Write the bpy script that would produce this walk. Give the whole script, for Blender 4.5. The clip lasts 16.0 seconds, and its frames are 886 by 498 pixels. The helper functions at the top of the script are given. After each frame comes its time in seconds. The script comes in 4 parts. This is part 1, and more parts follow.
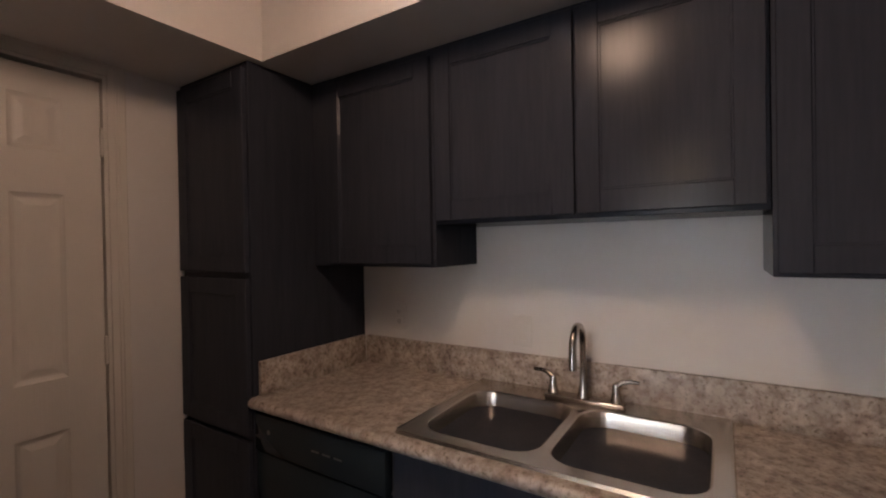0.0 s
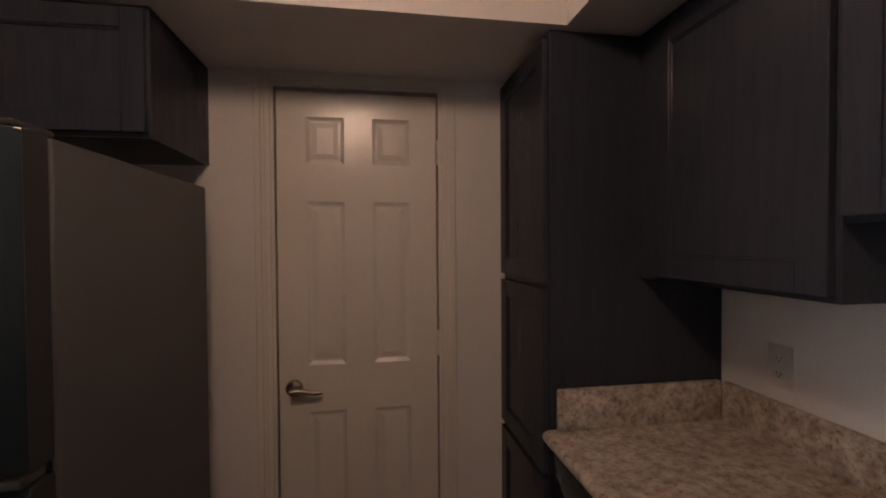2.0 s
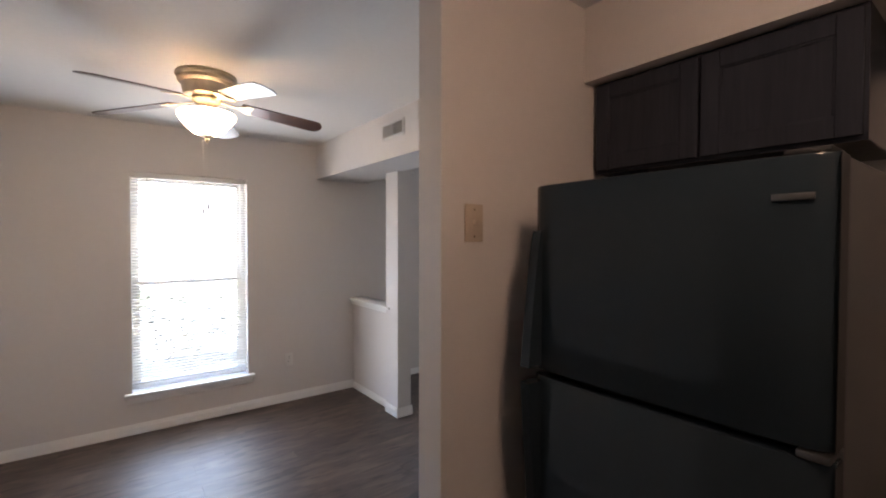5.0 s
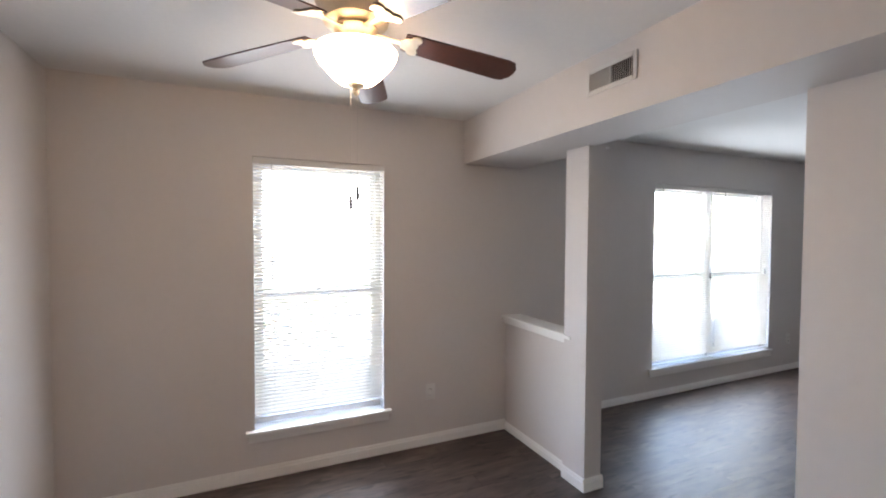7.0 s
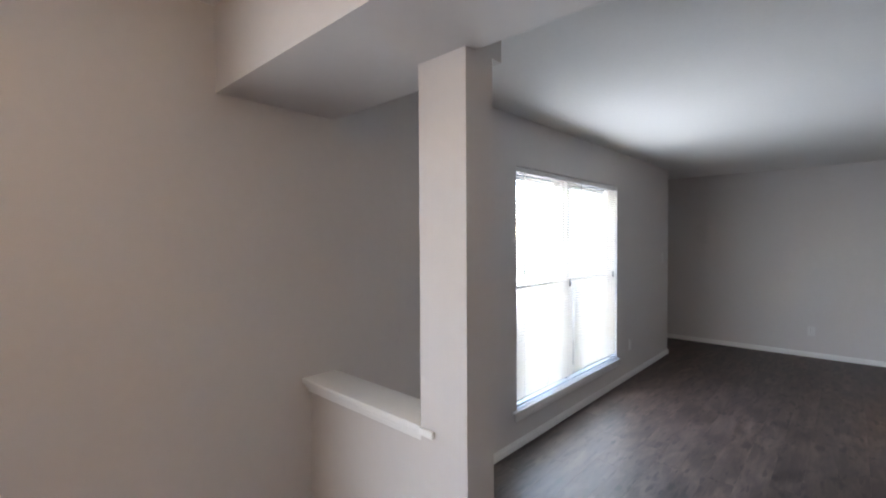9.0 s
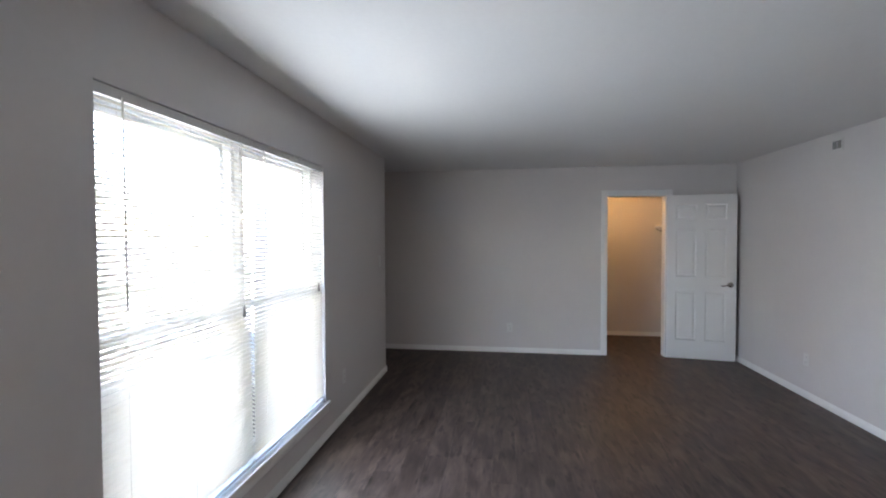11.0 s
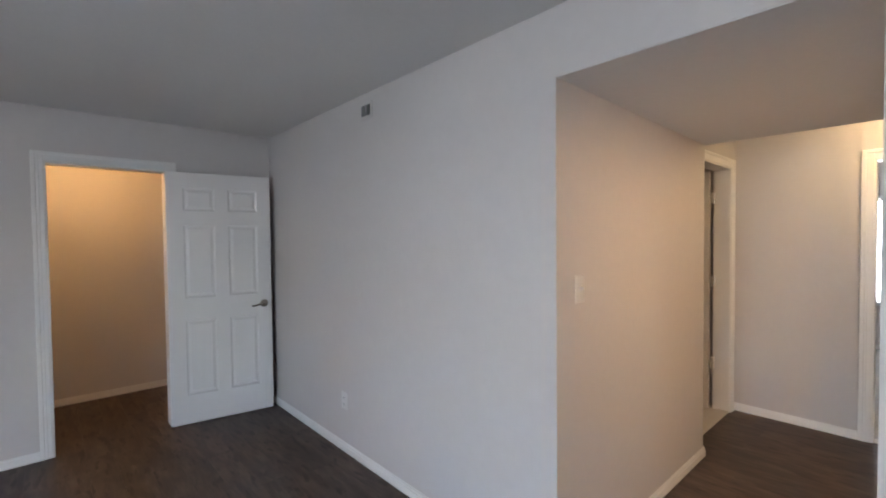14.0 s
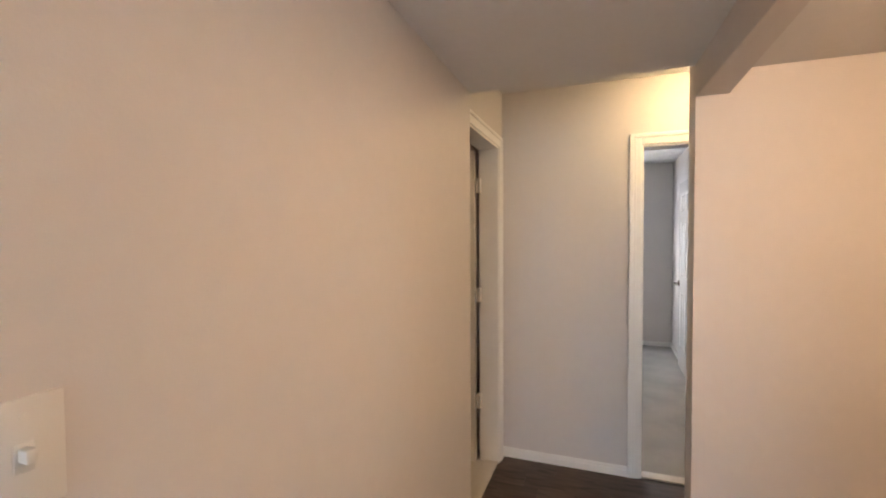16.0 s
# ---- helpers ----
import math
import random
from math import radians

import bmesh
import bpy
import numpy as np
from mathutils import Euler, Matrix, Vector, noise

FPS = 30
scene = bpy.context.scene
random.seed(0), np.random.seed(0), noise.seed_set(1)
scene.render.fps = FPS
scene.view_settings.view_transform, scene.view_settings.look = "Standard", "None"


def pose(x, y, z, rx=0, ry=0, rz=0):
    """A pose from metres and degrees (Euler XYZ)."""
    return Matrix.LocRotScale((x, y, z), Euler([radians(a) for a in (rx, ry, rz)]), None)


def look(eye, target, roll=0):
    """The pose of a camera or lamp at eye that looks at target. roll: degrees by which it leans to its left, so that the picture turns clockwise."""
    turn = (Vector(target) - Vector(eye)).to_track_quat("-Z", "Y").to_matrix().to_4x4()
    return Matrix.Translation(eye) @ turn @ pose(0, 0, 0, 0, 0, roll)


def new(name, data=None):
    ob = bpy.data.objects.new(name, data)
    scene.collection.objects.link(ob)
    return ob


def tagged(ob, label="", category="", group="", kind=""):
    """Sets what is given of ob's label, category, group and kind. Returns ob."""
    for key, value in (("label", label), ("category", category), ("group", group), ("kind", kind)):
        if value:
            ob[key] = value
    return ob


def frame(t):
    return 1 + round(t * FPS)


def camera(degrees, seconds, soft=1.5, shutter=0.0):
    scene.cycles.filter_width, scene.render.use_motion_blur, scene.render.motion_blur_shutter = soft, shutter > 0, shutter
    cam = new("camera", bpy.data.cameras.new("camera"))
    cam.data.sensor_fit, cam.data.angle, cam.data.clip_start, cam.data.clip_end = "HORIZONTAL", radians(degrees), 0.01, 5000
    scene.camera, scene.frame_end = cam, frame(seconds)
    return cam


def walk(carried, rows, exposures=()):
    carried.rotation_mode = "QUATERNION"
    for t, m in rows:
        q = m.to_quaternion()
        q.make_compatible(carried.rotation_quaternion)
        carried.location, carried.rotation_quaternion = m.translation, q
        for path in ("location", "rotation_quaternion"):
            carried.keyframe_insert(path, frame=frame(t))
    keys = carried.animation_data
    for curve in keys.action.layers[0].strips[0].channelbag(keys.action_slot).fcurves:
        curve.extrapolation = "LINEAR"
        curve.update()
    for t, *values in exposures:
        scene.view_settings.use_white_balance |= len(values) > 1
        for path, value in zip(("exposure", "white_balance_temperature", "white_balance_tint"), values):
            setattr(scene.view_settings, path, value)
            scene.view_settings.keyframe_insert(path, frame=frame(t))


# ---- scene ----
cam = camera(90.3, 16.0, soft=2.0)
PATH = [
    (0, (1.05, 0.716, 1.438), (2.738, 1.789, 1.421), -1.0),
    (0.5, (1.22, 0.791, 1.442), (2.672, 2.166, 1.428), -0.8),
    (1, (1.327, 0.851, 1.427), (2.471, 2.491, 1.419), -0.7),
    (1.5, (1.392, 0.908, 1.452), (2.185, 2.744, 1.435), -0.6),
    (2, (1.481, 0.883, 1.481), (1.801, 2.857, 1.445), -0.4),
    (2.5, (1.543, 0.804, 1.484), (1.422, 2.8, 1.434), -0.3),
    (3, (1.555, 0.709, 1.481), (1.083, 2.652, 1.43), -0.3),
    (3.5, (1.508, 0.654, 1.478), (0.712, 2.488, 1.429), -0.2),
    (4, (1.432, 0.631, 1.477), (0.33, 2.299, 1.424), -0.3),
    (4.5, (1.317, 0.637, 1.487), (-0.052, 2.095, 1.44), -0.2),
    (5, (1.15, 0.636, 1.505), (-0.445, 1.843, 1.461), 0.1),
    (5.2, (1.073, 0.623, 1.504), (-0.593, 1.729, 1.459), 0.1),
    (7.3, (-0.204, 0.737, 1.544), (-2.022, 1.569, 1.481), 0.3),
    (7.5, (-0.334, 0.817, 1.532), (-2.133, 1.689, 1.471), 0.2),
    (8, (-0.65, 1.021, 1.534), (-2.369, 2.042, 1.473), 0.3),
    (8.2, (-0.762, 1.12, 1.514), (-2.426, 2.229, 1.462), 0.1),
    (10.3, (-1.631, 2.457, 1.535), (-2.332, 4.329, 1.474), -0.2),
    (10.5, (-1.639, 2.606, 1.526), (-2.232, 4.515, 1.469), -0.3),
    (11, (-1.633, 2.965, 1.518), (-1.908, 4.945, 1.463), -0.2),
    (11.5, (-1.552, 3.334, 1.515), (-1.492, 5.333, 1.46), -0.2),
    (12, (-1.449, 3.715, 1.491), (-1.086, 5.681, 1.44), -0.4),
    (12.5, (-1.22, 4.068, 1.488), (-0.561, 5.955, 1.442), -0.3),
    (13, (-1.0, 4.39, 1.495), (-0.055, 6.153, 1.444), -0.5),
    (13.5, (-0.71, 4.606, 1.489), (0.441, 6.242, 1.438), -0.5),
    (14, (-0.353, 4.762, 1.489), (0.987, 6.246, 1.434), -0.6),
    (14.5, (0.01, 4.921, 1.488), (1.525, 6.225, 1.43), -0.5),
    (15, (0.393, 5.028, 1.49), (2.056, 6.138, 1.425), -0.3),
    (15.5, (0.734, 5.137, 1.489), (2.519, 6.038, 1.426), -0.4),
    (16, (1.085, 5.226, 1.476), (2.96, 5.92, 1.413), -0.3),
]
walk(cam, [(t, look(e, g, r)) for t, e, g, r in PATH], [(0.0, 5.0, 6600, 17), (16.0, 5.0, 6600, 17)])

# ---- light levels ----
SKY = 0.15
WINDOW_W = 0.55  # watts for each square metre of window
FAN_W = 0.085
GLOBE_E = 1.0
DOME_E = 1.68
HALL_E = 2.2
BACK_E = 1.6
CLOSET_E = 2.07
TILT = 31.0

# ---- world and lamps ----
world = bpy.data.worlds.new("sky")
scene.world = world
world.use_nodes = True
wn = world.node_tree.nodes
sky = wn.new("ShaderNodeTexSky")
sky.sky_type = "NISHITA"
sky.sun_disc = False
sky.sun_elevation, sky.sun_rotation = radians(50), radians(131)
wn["Background"].inputs["Strength"].default_value = SKY
world.node_tree.links.new(sky.outputs[0], wn["Background"].inputs["Color"])
sun = new("sun", bpy.data.lights.new("sun", "SUN"))
sun.data.energy, sun.data.angle, sun.data.color = 2.2, radians(0.5), (1, 0.95, 0.88)
sun.matrix_world = look((25, -22, 40), (0, 0, 0))


def area_lamp(name, eye, target, w, h, watts, color):
    ob = new(name, bpy.data.lights.new(name, "AREA"))
    ob.data.shape, ob.data.size, ob.data.size_y = "RECTANGLE", w, h
    ob.data.energy, ob.data.color, ob.data.spread = watts, color, radians(178)
    ob.matrix_world = look(eye, target)
    return ob


def bulb(name, place, radius, watts, color):
    ob = new(name, bpy.data.lights.new(name, "POINT"))
    ob.data.energy, ob.data.color, ob.data.shadow_soft_size = watts, color, radius
    ob.location = place
    return ob


DAY = (0.84, 0.935, 1.0)
area_lamp("window_light_dining", (-2.905, 1.18, 1.16), (0, 1.18, 0.97), 0.84, 1.66, WINDOW_W * 1.33, DAY)
area_lamp("window_light_living", (-2.895, 5.16, 1.15), (0, 5.16, 0.98), 1.84, 1.72, WINDOW_W * 2.78, (0.765, 0.905, 1.0))
area_lamp("window_light_bedroom", (7.40, 5.52, 1.26), (5, 5.52, 1.26), 0.84, 1.36, WINDOW_W * 0.8, DAY)
for dx in (-0.03, 0.03):
    bulb("fan_bulb", (-1.57 + dx, 1.07, 2.184), 0.016, FAN_W, (1.0, 0.66, 0.38))


# ---- materials ----
def mat(name, color, rough=0.5, metal=0.0, var=0.06, scale=3.0, fine=60.0, bump=0.05, fine_bump=180.0, spec=0.5, stretch=(1, 1, 1), coat=0.0):
    """A surface with slow and fine changes of tone and a fine relief."""
    m = bpy.data.materials.new(name)
    m.use_nodes = True
    n, l = m.node_tree.nodes, m.node_tree.links
    p = n["Principled BSDF"]
    p.inputs["Roughness"].default_value, p.inputs["Metallic"].default_value = rough, metal
    p.inputs["Specular IOR Level"].default_value = spec
    p.inputs["Coat Weight"].default_value = coat
    p.inputs["Coat Roughness"].default_value = 0.15
    g = n.new("ShaderNodeNewGeometry")
    mp = n.new("ShaderNodeMapping")
    mp.inputs["Scale"].default_value = stretch
    l.new(g.outputs["Position"], mp.inputs["Vector"])
    a, b = n.new("ShaderNodeTexNoise"), n.new("ShaderNodeTexNoise")
    a.inputs["Scale"].default_value, b.inputs["Scale"].default_value = scale, fine
    a.inputs["Detail"].default_value, b.inputs["Detail"].default_value = 3, 3
    l.new(mp.outputs[0], a.inputs["Vector"])
    l.new(mp.outputs[0], b.inputs["Vector"])
    add = n.new("ShaderNodeMath")
    add.operation = "ADD"
    l.new(a.outputs["Fac"], add.inputs[0])
    l.new(b.outputs["Fac"], add.inputs[1])
    r = n.new("ShaderNodeMapRange")
    r.inputs["From Min"].default_value, r.inputs["From Max"].default_value = 0.6, 1.4
    r.inputs["To Min"].default_value, r.inputs["To Max"].default_value = 1 - var, 1 + var
    l.new(add.outputs[0], r.inputs["Value"])
    mix = n.new("ShaderNodeVectorMath")
    mix.operation = "SCALE"
    mix.inputs[0].default_value = color
    l.new(r.outputs[0], mix.inputs["Scale"])
    l.new(mix.outputs[0], p.inputs["Base Color"])
    if bump:
        c = n.new("ShaderNodeTexNoise")
        c.inputs["Scale"].default_value = fine_bump
        l.new(mp.outputs[0], c.inputs["Vector"])
        bu = n.new("ShaderNodeBump")
        bu.inputs["Strength"].default_value, bu.inputs["Distance"].default_value = bump, 0.004
        l.new(c.outputs["Fac"], bu.inputs["Height"])
        l.new(bu.outputs[0], p.inputs["Normal"])
    return m


def ramp(n, stops):
    r = n.new("ShaderNodeValToRGB")
    e = r.color_ramp.elements
    while len(e) < len(stops):
        e.new(0.5)
    for k, (pos, c) in zip(e, stops):
        k.position, k.color = pos, (*c, 1)
    return r


def plank_mat(name, per_island):
    """Dark brown-grey vinyl planks with grain along y and a tone of their own each."""
    m = bpy.data.materials.new(name)
    m.use_nodes = True
    n, l = m.node_tree.nodes, m.node_tree.links
    p = n["Principled BSDF"]
    g = n.new("ShaderNodeNewGeometry")
    rnd = g.outputs["Random Per Island"] if per_island else n.new("ShaderNodeObjectInfo").outputs["Random"]
    off = n.new("ShaderNodeVectorMath")
    off.operation = "SCALE"
    off.inputs[0].default_value = (3.1, 17.0, 5.0)
    l.new(rnd, off.inputs["Scale"])
    add = n.new("ShaderNodeVectorMath")
    l.new(g.outputs["Position"], add.inputs[0])
    l.new(off.outputs[0], add.inputs[1])
    tex = []
    for sx, sy, detail in ((10, 3.0, 3), (34, 5, 5), (150, 8, 4)):
        mp = n.new("ShaderNodeMapping")
        mp.inputs["Scale"].default_value = (sx, sy, 1)
        l.new(add.outputs[0], mp.inputs["Vector"])
        t = n.new("ShaderNodeTexNoise")
        t.inputs["Scale"].default_value, t.inputs["Detail"].default_value = 1, detail
        t.inputs["Distortion"].default_value = 0.6
        l.new(mp.outputs[0], t.inputs["Vector"])
        tex.append(t)
    m1 = n.new("ShaderNodeMix")
    m1.inputs[0].default_value = 0.36
    l.new(tex[0].outputs["Fac"], m1.inputs[2])
    l.new(tex[1].outputs["Fac"], m1.inputs[3])
    m2 = n.new("ShaderNodeMix")
    m2.inputs[0].default_value = 0.10
    l.new(m1.outputs[0], m2.inputs[2])
    l.new(tex[2].outputs["Fac"], m2.inputs[3])
    r = ramp(n, [(0.33, (0.026, 0.0175, 0.0145)), (0.46, (0.052, 0.0345, 0.0285)), (0.54, (0.079, 0.053, 0.044)), (0.70, (0.130, 0.093, 0.078))])
    l.new(m2.outputs[0], r.inputs[0])
    tone = n.new("ShaderNodeMapRange")
    tone.inputs["To Min"].default_value, tone.inputs["To Max"].default_value = 0.86, 1.14
    l.new(rnd, tone.inputs["Value"])
    # small dark knots and short worn flecks
    mk = n.new("ShaderNodeMapping")
    mk.inputs["Scale"].default_value = (24, 6, 1)
    l.new(add.outputs[0], mk.inputs["Vector"])
    kn = n.new("ShaderNodeTexNoise")
    kn.inputs["Scale"].default_value, kn.inputs["Detail"].default_value = 1, 2
    l.new(mk.outputs[0], kn.inputs["Vector"])
    dark = n.new("ShaderNodeMapRange")
    dark.inputs["From Min"].default_value, dark.inputs["From Max"].default_value = 0.57, 0.68
    dark.inputs["To Min"].default_value, dark.inputs["To Max"].default_value = 1.0, 0.38
    l.new(kn.outputs["Fac"], dark.inputs["Value"])
    both = n.new("ShaderNodeMath")
    both.operation = "MULTIPLY"
    l.new(dark.outputs[0], both.inputs[0])
    l.new(tone.outputs[0], both.inputs[1])
    col = n.new("ShaderNodeVectorMath")
    col.operation = "SCALE"
    l.new(r.outputs[0], col.inputs[0])
    l.new(both.outputs[0], col.inputs["Scale"])
    l.new(col.outputs[0], p.inputs["Base Color"])
    rr = n.new("ShaderNodeMapRange")
    rr.inputs["To Min"].default_value, rr.inputs["To Max"].default_value = 0.40, 0.54
    l.new(m2.outputs[0], rr.inputs["Value"])
    l.new(rr.outputs[0], p.inputs["Roughness"])
    bu = n.new("ShaderNodeBump")
    bu.inputs["Strength"].default_value, bu.inputs["Distance"].default_value = 0.12, 0.002
    l.new(tex[1].outputs["Fac"], bu.inputs["Height"])
    l.new(bu.outputs[0], p.inputs["Normal"])
    return m


def granite_mat():
    """Speckled beige and grey laminate."""
    m = bpy.data.materials.new("laminate_granite")
    m.use_nodes = True
    n, l = m.node_tree.nodes, m.node_tree.links
    p = n["Principled BSDF"]
    g = n.new("ShaderNodeNewGeometry")
    a, b, c = (n.new("ShaderNodeTexNoise") for _ in range(3))
    for t, s, d in ((a, 30, 7), (b, 85, 5), (c, 9, 3)):
        t.inputs["Scale"].default_value, t.inputs["Detail"].default_value = s, d
        t.inputs["Roughness"].default_value = 0.62
        l.new(g.outputs["Position"], t.inputs["Vector"])
    r1 = ramp(n, [(0.34, (0.24, 0.19, 0.16)), (0.46, (0.385, 0.325, 0.28)), (0.56, (0.49, 0.435, 0.39)), (0.68, (0.59, 0.545, 0.50))])
    r2 = ramp(n, [(0.33, (0.42, 0.38, 0.35)), (0.46, (0.95, 0.94, 0.92)), (0.6, (1.0, 1.0, 1.0))])
    l.new(a.outputs["Fac"], r1.inputs[0])
    l.new(b.outputs["Fac"], r2.inputs[0])
    mul = n.new("ShaderNodeVectorMath")
    mul.operation = "MULTIPLY"
    l.new(r1.outputs[0], mul.inputs[0])
    l.new(r2.outputs[0], mul.inputs[1])
    tone = n.new("ShaderNodeMapRange")
    tone.inputs["From Min"].default_value, tone.inputs["From Max"].default_value = 0.3, 0.7
    tone.inputs["To Min"].default_value, tone.inputs["To Max"].default_value = 0.8, 1.15
    l.new(c.outputs["Fac"], tone.inputs["Value"])
    sc = n.new("ShaderNodeVectorMath")
    sc.operation = "SCALE"
    l.new(mul.outputs[0], sc.inputs[0])
    l.new(tone.outputs[0], sc.inputs["Scale"])
    l.new(sc.outputs[0], p.inputs["Base Color"])
    p.inputs["Roughness"].default_value = 0.38
    bu = n.new("ShaderNodeBump")
    bu.inputs["Strength"].default_value, bu.inputs["Distance"].default_value = 0.05, 0.002
    l.new(b.outputs["Fac"], bu.inputs["Height"])
    l.new(bu.outputs[0], p.inputs["Normal"])
    return m


def glow_mat(name, color, strength):
    m = bpy.data.materials.new(name)
    m.use_nodes = True
    p = m.node_tree.nodes["Principled BSDF"]
    p.inputs["Base Color"].default_value = (0.85, 0.82, 0.76, 1)
    p.inputs["Roughness"].default_value = 0.3
    p.inputs["Emission Color"].default_value = (*color, 1)
    p.inputs["Emission Strength"].default_value = strength
    return m


def glass_mat():
    m = bpy.data.materials.new("window_glass")
    m.use_nodes = True
    n, l = m.node_tree.nodes, m.node_tree.links
    t, g, mx = (n.new("ShaderNode" + k) for k in ("BsdfTransparent", "BsdfGlossy", "MixShader"))
    t.inputs[0].default_value = (0.95, 0.97, 0.96, 1)
    g.inputs["Roughness"].default_value = 0.02
    mx.inputs[0].default_value = 0.06
    l.new(t.outputs[0], mx.inputs[1])
    l.new(g.outputs[0], mx.inputs[2])
    l.new(mx.outputs[0], n["Material Output"].inputs[0])
    return m


def slat_mat():
    m = bpy.data.materials.new("blind_vinyl")
    m.use_nodes = True
    n, l = m.node_tree.nodes, m.node_tree.links
    p = n["Principled BSDF"]
    p.inputs["Base Color"].default_value = (0.86, 0.84, 0.80, 1)
    p.inputs["Roughness"].default_value = 0.45
    t, mx = n.new("ShaderNodeBsdfTranslucent"), n.new("ShaderNodeMixShader")
    t.inputs[0].default_value = (0.88, 0.85, 0.79, 1)
    mx.inputs[0].default_value = 0.60
    l.new(p.outputs[0], mx.inputs[1])
    l.new(t.outputs[0], mx.inputs[2])
    l.new(mx.outputs[0], n["Material Output"].inputs[0])
    return m


M_WALL = mat("wall_paint", (0.606, 0.572, 0.555), 0.58, var=0.02, scale=1.2, fine=25, bump=0.10, fine_bump=140, spec=0.35)
M_CEIL = mat("ceiling_paint", (0.70, 0.688, 0.678), 0.85, var=0.025, scale=1.5, fine=40, bump=0.25, fine_bump=120, spec=0.2)
M_TRIM = mat("trim_paint", (0.80, 0.79, 0.77), 0.32, var=0.02, scale=4, fine=50, bump=0.03)
M_DOOR = mat("door_paint", (0.80, 0.78, 0.76), 0.26, var=0.02, scale=3, fine=40, bump=0.10, fine_bump=1.0, stretch=(160, 160, 6))
M_WHITEWALL = mat("white_wall_paint", (0.68, 0.66, 0.64), 0.42, var=0.02, scale=1.2, fine=25, bump=0.10, fine_bump=140, spec=0.35)
M_DOORK = mat("cream_door_paint", (0.62, 0.575, 0.53), 0.26, var=0.03, scale=3, fine=40, bump=0.10, fine_bump=1.0, stretch=(160, 160, 6))
M_CAB = mat("espresso_wood", (0.0325, 0.0355, 0.0465), 0.20, var=0.15, scale=1.0, fine=5.0, bump=0.012, fine_bump=2.0, stretch=(22, 22, 1.6), spec=0.10)
M_CABIN = mat("cabinet_underside", (0.16, 0.11, 0.07), 0.6, var=0.1)
M_FRIDGE = mat("black_enamel", (0.0200, 0.0285, 0.0360), 0.055, var=0.04, bump=0, spec=0.17)
M_FRSIDE = mat("textured_black_side", (0.062, 0.061, 0.064), 0.48, var=0.05, bump=0.35, fine_bump=420)
M_BLACK = mat("black_plastic", (0.012, 0.012, 0.013), 0.35, var=0.08)
M_GASKET = mat("dark_gasket", (0.02, 0.02, 0.021), 0.7, var=0.05)
M_STEEL = mat("brushed_steel", (0.57, 0.53, 0.49), 0.25, 1.0, var=0.06, scale=2, fine=8, bump=0.012, fine_bump=3, stretch=(8, 220, 8))
M_NICKEL = mat("satin_nickel", (0.42, 0.38, 0.34), 0.22, 1.0, var=0.04, bump=0)
M_BRASS = mat("antique_brass", (0.60, 0.51, 0.385), 0.40, 1.0, var=0.08, scale=8, bump=0)
M_BLADE = mat("mahogany_blade", (0.060, 0.020, 0.014), 0.28, var=0.3, scale=4, fine=30, bump=0.02, stretch=(3, 3, 3), spec=0.5, coat=0.25)
M_PLATE = mat("white_plastic", (0.66, 0.645, 0.62), 0.35, var=0.01, bump=0)
M_ALMOND = mat("beige_plastic", (0.47, 0.385, 0.305), 0.4, var=0.03, bump=0)
M_SLOT = mat("dark_slot", (0.03, 0.03, 0.03), 0.6, var=0.05, bump=0)
M_VENT = mat("painted_metal_grille", (0.60, 0.58, 0.555), 0.4, var=0.02, bump=0)
M_VENTG = mat("grey_metal_grille", (0.20, 0.195, 0.19), 0.4, var=0.03, bump=0)
M_BADGE = mat("chrome_badge", (0.17, 0.17, 0.17), 0.4, 1.0, var=0.03, bump=0)
M_VINYL = mat("window_vinyl", (0.82, 0.83, 0.84), 0.35, var=0.01, bump=0)
M_TASSEL = mat("grey_tassel", (0.26, 0.25, 0.235), 0.5, var=0.05, bump=0)
M_CORD = mat("pale_cord", (0.6, 0.58, 0.55), 0.7, var=0.03, bump=0)
M_GLASS, M_SLAT, M_GRANITE = glass_mat(), slat_mat(), granite_mat()
M_PLANK, M_PLANKS = plank_mat("vinyl_plank", False), plank_mat("vinyl_plank_run", True)
M_SLAB = mat("subfloor", (0.02, 0.016, 0.013), 0.8)
M_CARPET = mat("grey_carpet", (0.42, 0.40, 0.375), 0.95, var=0.18, scale=4, fine=160, bump=0.8, fine_bump=380, spec=0.1)
M_TILE = mat("bath_tile", (0.55, 0.50, 0.44), 0.4)
M_GLOBE = glow_mat("alabaster_glass", (1.0, 0.74, 0.46), GLOBE_E)
M_DOME = glow_mat("frosted_dome", (1.0, 0.695, 0.485), DOME_E)
M_BACK = glow_mat("back_hall_dome", (1.0, 0.72, 0.36), BACK_E)
M_HALL = glow_mat("hall_dome", (1.0, 0.68, 0.39), HALL_E)
M_CLOSET = glow_mat("closet_dome", (1.0, 0.58, 0.22), CLOSET_E)
M_GRASS = mat("lawn", (0.11, 0.125, 0.085), 0.9, var=0.35, scale=1.5, fine=30, bump=0.6, fine_bump=60)
M_GRAVEL = mat("pale_gravel", (0.17, 0.165, 0.155), 0.95, var=0.4, scale=5, fine=45, bump=0.8, fine_bump=70)
M_CONCRETE = mat("concrete", (0.42, 0.41, 0.39), 0.9, var=0.12, scale=2, fine=40, bump=0.3, fine_bump=90)
M_BARK = mat("bark", (0.10, 0.075, 0.055), 0.9, var=0.3, scale=6, bump=0.6, fine_bump=40)
M_LEAF = mat("leaf", (0.09, 0.11, 0.07), 0.6, var=0.4, scale=3, fine=12, bump=0)
